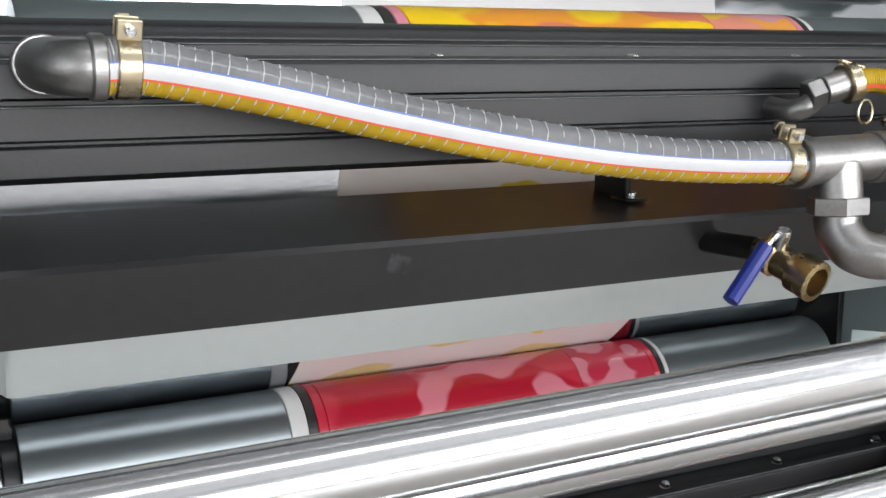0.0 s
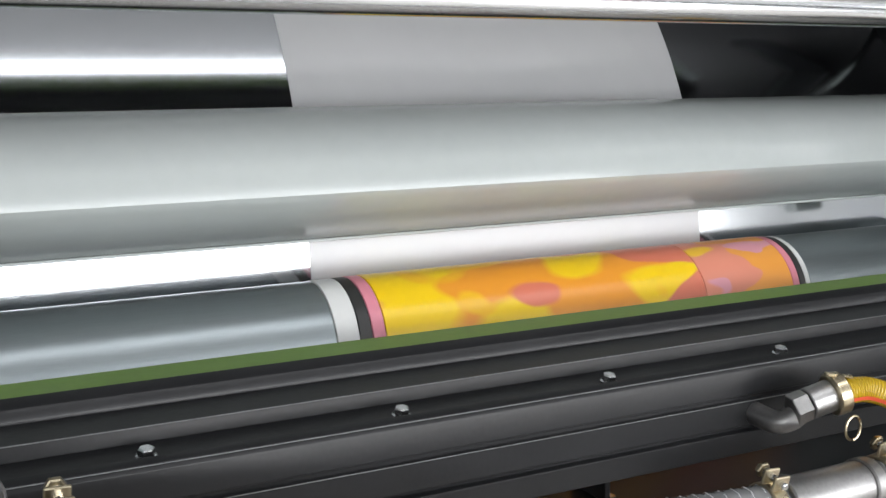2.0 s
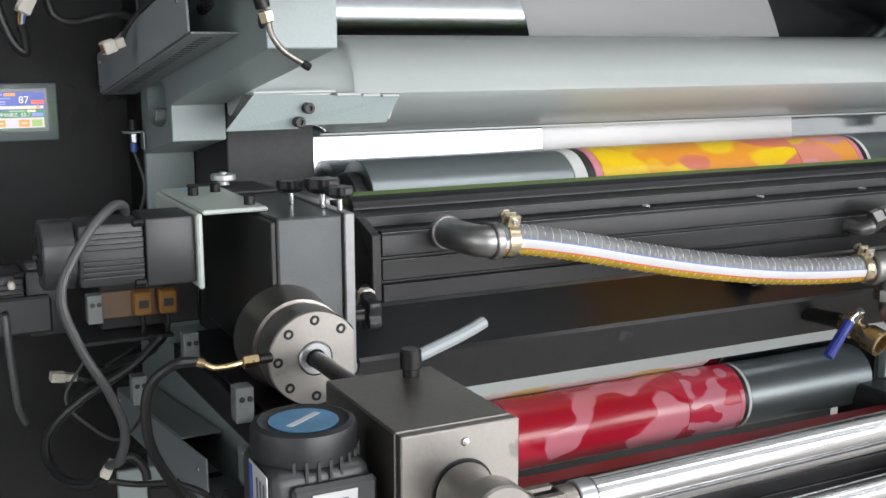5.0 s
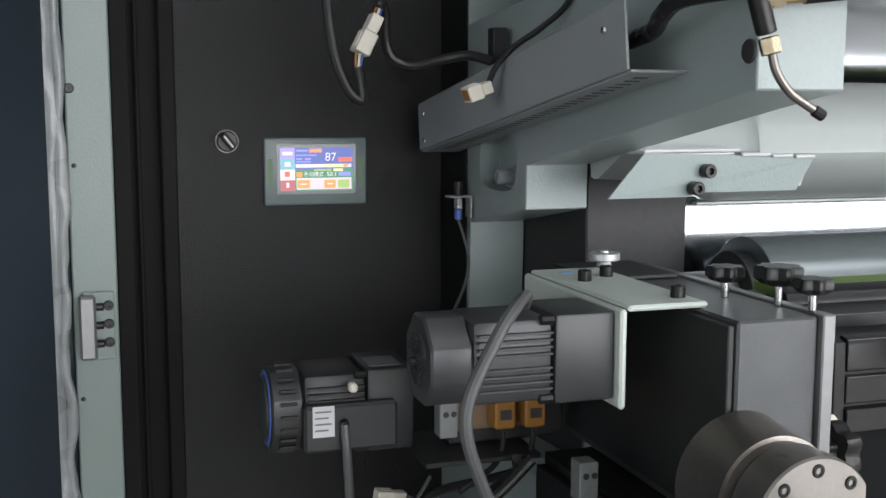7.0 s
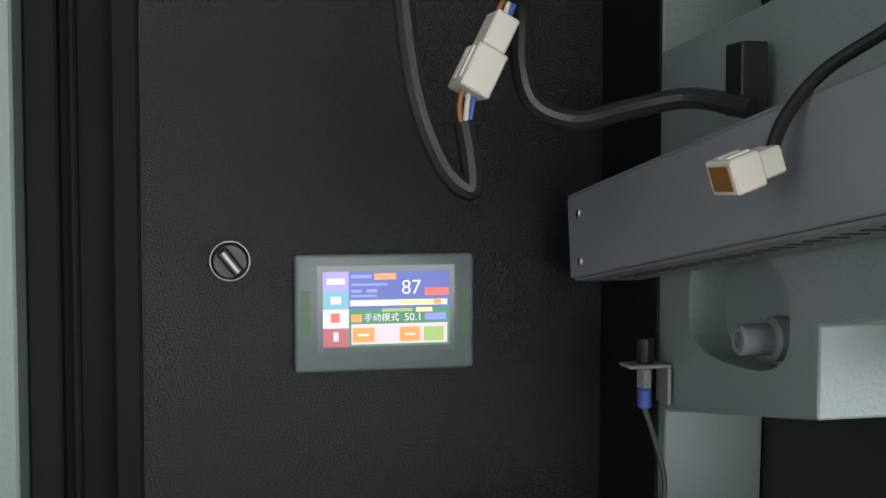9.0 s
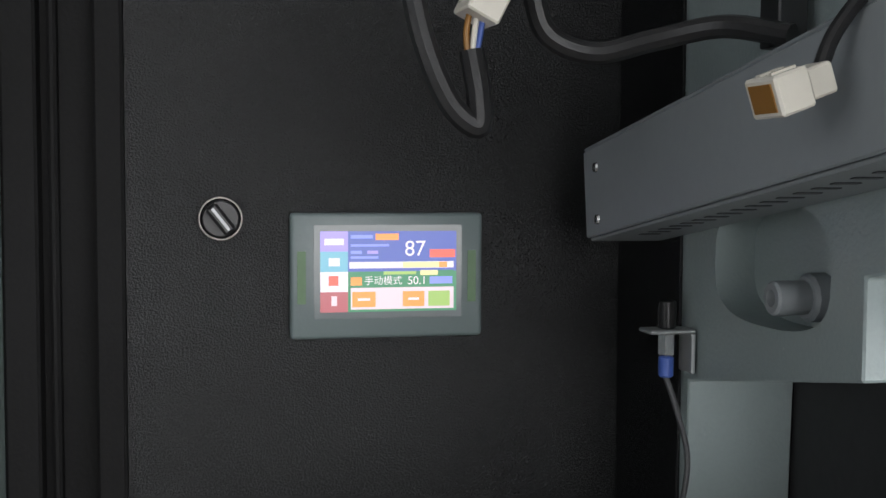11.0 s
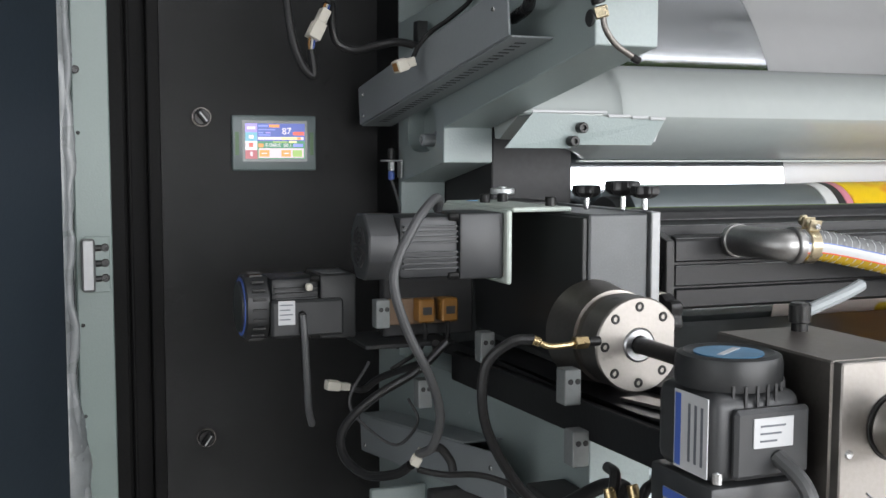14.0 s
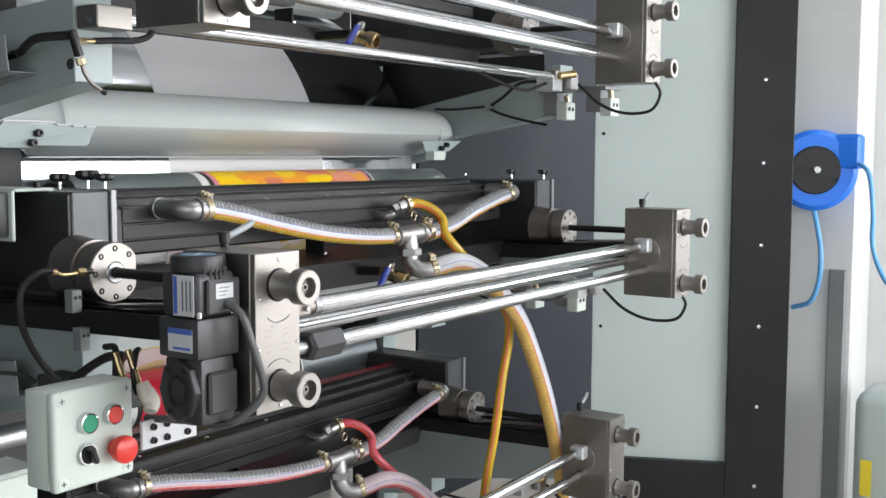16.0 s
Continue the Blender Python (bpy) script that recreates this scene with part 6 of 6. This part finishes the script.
hexhead((0.012, -0.66, 0.938), (0, 0, 1), 0.007, 0.008, wp2)
part("gusset", box(-0.02, 0.09, -0.70, -0.694, 0.86, 0.9297, 0.002), BOX_GREY, wp2)
part("tie", box(0.1002, 0.1445, -0.70, -0.68, 0.93, 1.05, 0.002), BOX_GREY, wp2)
roller("lower_shaft", 0.086, 0.24, -0.556, 0.955, 0.022, STEEL, "bright steel shaft end below the slide")
solid("gusset_plate", box(0.056, 0.1445, -0.24, -0.232, 0.83, 0.95, 0.002), FRAME, "grey-green welded gusset plate", "plate")

# ---- far end bits of the deck ----
for dy, dz in ((0.02, 0.0), (0.10, 0.53), (0.18, -0.55)):
    v = thing("valve_cluster", (1.55, -0.95 + dy, 1.11 + dz), "bright air fittings with black hose at the far arm", "fitting", "valve clusters")
    part("body", box(1.50, 1.55, -0.98 + dy, -0.93 + dy, 1.08 + dz, 1.115 + dz, 0.002), ALU, v)
    part("body", box(1.56, 1.60, -1.00 + dy, -0.96 + dy, 1.085 + dz, 1.125 + dz, 0.002), PIPE, v)
    part("fitting", cyl((1.52, -0.985 + dy, 1.118 + dz), (1.56, -1.01 + dy, 1.125 + dz), 0.01, 14), BRASS, v)
    part("hose", tube([(1.58, -1.01 + dy, 1.10 + dz), (1.60, -1.06 + dy, 1.05 + dz), (1.62, -1.12 + dy, 1.025 + dz), (1.63, -1.19 + dy, 1.03 + dz), (1.62, -1.22 + dy, 1.07 + dz), (1.61, -1.21 + dy, 1.10 + dz)], 0.004, 8), RUBBER, v)
    part("hose", tube([(1.50, -0.96 + dy, 1.10 + dz), (1.44, -0.93 + dy, 1.08 + dz), (1.35, -0.90 + dy, 1.10 + dz), (1.28, -0.86 + dy, 1.13 + dz)], 0.004, 8), RUBBER, v)
for dy, dz in ((0.0, 0.0), (0.09, -0.53)):
    hub = thing("hose_junction", (1.77, -0.523 + dy, 1.587 + dz), "small steel junction with black hoses on the far arm", "fitting", "hose junctions")
    part("block", box(1.757, 1.7792, -0.537 + dy, -0.509 + dy, 1.574 + dz, 1.600 + dz, 0.002), PIPE, hub)
    part("hose", tube([(1.757, -0.535 + dy, 1.59 + dz), (1.748, -0.58 + dy, 1.612 + dz), (1.744, -0.635 + dy, 1.648 + dz), (1.742, -0.69 + dy, 1.653 + dz), (1.735, -0.76 + dy, 1.645 + dz)], 0.0045, 8), RUBBER, hub)
    part("hose", tube([(1.757, -0.533 + dy, 1.578 + dz), (1.748, -0.58 + dy, 1.562 + dz), (1.744, -0.65 + dy, 1.545 + dz), (1.742, -0.73 + dy, 1.530 + dz)], 0.004, 8), RUBBER, hub)
    part("hose", tube([(1.757, -0.512 + dy, 1.586 + dz), (1.75, -0.47 + dy, 1.583 + dz), (1.75, -0.40 + dy, 1.580 + dz), (1.76, -0.335 + dy, 1.583 + dz)], 0.0035, 8), RUBBER, hub)
    for x, y, z in ((1.72, -0.80, 1.566), (1.685, -0.95, 1.573)):
        vb = thing("valve_block", (x, y + dy, z + dz), "pale metal valve block with two dark ports on the far arm", "valve block", "valve blocks")
        part("body", box(x - 0.026, x + 0.026, y - 0.016 + dy, y + 0.016 + dy, z - 0.024 + dz, z + 0.024 + dz, 0.002), BOX_GREY, vb)
        part("port", cyl((x - 0.010, y - 0.0162 + dy, z + 0.006 + dz), (x - 0.010, y - 0.0175 + dy, z + 0.006 + dz), 0.006, 16), SCREW, vb)
        part("port", cyl((x + 0.010, y - 0.0162 + dy, z + 0.006 + dz), (x + 0.010, y - 0.0175 + dy, z + 0.006 + dz), 0.006, 16), SCREW, vb)
        part("mount", box(x - 0.02, x + 0.02, y + 0.0165 + dy, y + 0.06 + dy, z - 0.012 + dz, z + 0.05 + dz, 0.002), GREY_PLATE, vb)
        part("union", cyl((x, y - 0.004 + dy, z + 0.0242 + dz), (x - 0.006, y - 0.004 + dy, z + 0.045 + dz), 0.008, 12), CLAMP, vb)
    solid("block_rail", box(1.66, 1.7445, -0.95 + dy, -0.80 + dy, 1.6185 + dz, 1.63 + dz, 0.002), GREY_PLATE, "ground steel rail carrying the valve blocks", "rail")
    solid("block_rail", box(1.745, 1.7795, -0.90 + dy, -0.70 + dy, 1.6185 + dz, 1.63 + dz, 0.002), GREY_PLATE, "ground steel rail fixed to the far arm", "rail")

# ---- right cabinet, open door, wall with hose reel ----
solid("panel_right", box(2.56, 4.6, 0.30, 0.315, 0, 2.6, 0.001), SLATE, "dark slate cabinet panel beside the press", "panel", "structure")
for x in (2.9, 3.3):
    solid("panel_bolt", lathe((x, 0.2995, 1.36), (0, -1, 0), [(0, 0.007), (0.004, 0.005), (0.005, 0)], 12), ZINC, "zinc bolt in the dark cabinet panel", "bolt", group="panel bolts")
a, b = Vector((2.49, -0.51, 0)), Vector((2.75, -1.126, 0))
way = (b - a).normalized()
dr = thing("door_2", (2.62, -0.82, 0), "open cabinet door, grey inside with a black rubber frame", "door", "", "structure")
yaw = math.atan2(way.y, way.x)
M = Matrix.Translation(a) @ Matrix.Rotation(yaw, 4, "Z")
n = (b - a).length


def on_door(x0, x1, y0, y1, z0, z1, bv=0.002):
    q = box(x0, x1, y0, y1, z0, z1, bv)
    bmesh.ops.transform(q, matrix=M, verts=q.verts)
    return q


part("leaf", on_door(0, n, 0.0, 0.03, 0.22, 2.55), DOOR_GREY, dr)
fr = bmesh.new()
for args in ((n - 0.20, n - 0.002, -0.028, -0.0005, 0.22, 2.55), (-0.0, n - 0.2005, -0.028, -0.0005, 0.22, 0.375), (0, n - 0.2005, -0.028, -0.0005, 2.4, 2.55)):
    joined(fr, on_door(*args))
part("rubber_frame", fr, BLACK, dr, "black coated frame")
for z in np.arange(0.3, 2.5, 0.28):
    q = lathe(M @ Vector((n - 0.10, -0.0285, z)), M.to_3x3() @ Vector((0, -1, 0)), [(0, 0.008), (0.003, 0.006), (0.004, 0)], 12)
    part("bolt", q, ZINC, dr)
for z in np.arange(0.5, 2.4, 0.34):
    q = lathe(M @ Vector((0.03, -0.001, z)), M.to_3x3() @ Vector((0, -1, 0)), [(0, 0.006), (0.003, 0.004), (0.004, 0)], 10)
    part("rivet", q, SCREW, dr)

solid("wall_side", box(3.25, 3.40, -1.9, -0.8, 0, 5, 0.004), WALL, "white painted partition wall behind the hose reel", "wall", "structure")
col = solid("wall_column", box(3.02, 3.2495, -1.275, -0.9, 0, 5, 0.01), WALL, "white steel column on the side wall", "column", "structure")
reel = thing("hose_reel", (2.95, -1.17, 1.40), "blue plastic air hose reel on the white column", "hose reel")
part("drum", lathe((3.0, -1.125, 1.395), (-1, -0.35, 0), [(0, 0), (0, 0.135), (0.03, 0.142), (0.085, 0.142), (0.10, 0.125), (0.10, 0)], 40), BLUE_PAINT, reel)
part("hub", lathe((2.904, -1.158, 1.395), (-1, -0.35, 0), [(0, 0), (0, 0.085), (0.006, 0.08), (0.006, 0.0)], 32), RUBBER, reel)
part("bar", cyl((2.897, -1.16, 1.395), (2.87, -1.175, 1.397), 0.012, 12), ALU, reel)
part("bracket", box(2.93, 3.0, -1.30, -1.16, 1.40, 1.52, 0.01), BLUE_PAINT, reel)
cable("air_hose", [(2.93, -1.15, 1.26), (2.92, -1.17, 1.18), (2.91, -1.185, 1.10), (2.91, -1.18, 1.0), (2.92, -1.15, 0.93), (2.95, -1.08, 0.90)], 0.009, BLUE_HOSE, "pale blue air hose hanging from the reel")
cable("air_hose", [(2.93, -1.30, 1.42), (2.90, -1.34, 1.38), (2.885, -1.36, 1.25), (2.89, -1.36, 1.15), (2.88, -1.39, 1.06), (2.86, -1.44, 1.0), (2.85, -1.55, 0.93)], 0.008, BLUE_HOSE, "pale blue air hose running down the wall")
solid("wall_conduit", box(3.0, 3.0195, -1.25, -1.19, 0.2, 1.04, 0.004), CLIP_GREY, "grey cable duct on the column", "cable duct")
bn = thing("machine_cover", (3.0, -1.7, 0.4), "pale plastic wrapped machine cover by the wall", "cover")
cv = box(2.75, 3.01, -1.90, -1.345, 0, 0.66, 0.05, None, None, 4)
for v in cv.verts:
    v.co += Vector((noise.noise(v.co * 6), noise.noise(v.co * 6 + Vector((5, 0, 0))), 0)) * 0.015
part("cover", cv, DOOR_GREY, bn)
part("warning_label", box(2.728, 2.7325, -1.42, -1.385, 0.32, 0.44, 0), mat("yellow_label", (0.75, 0.6, 0.03), 0.4), bn)
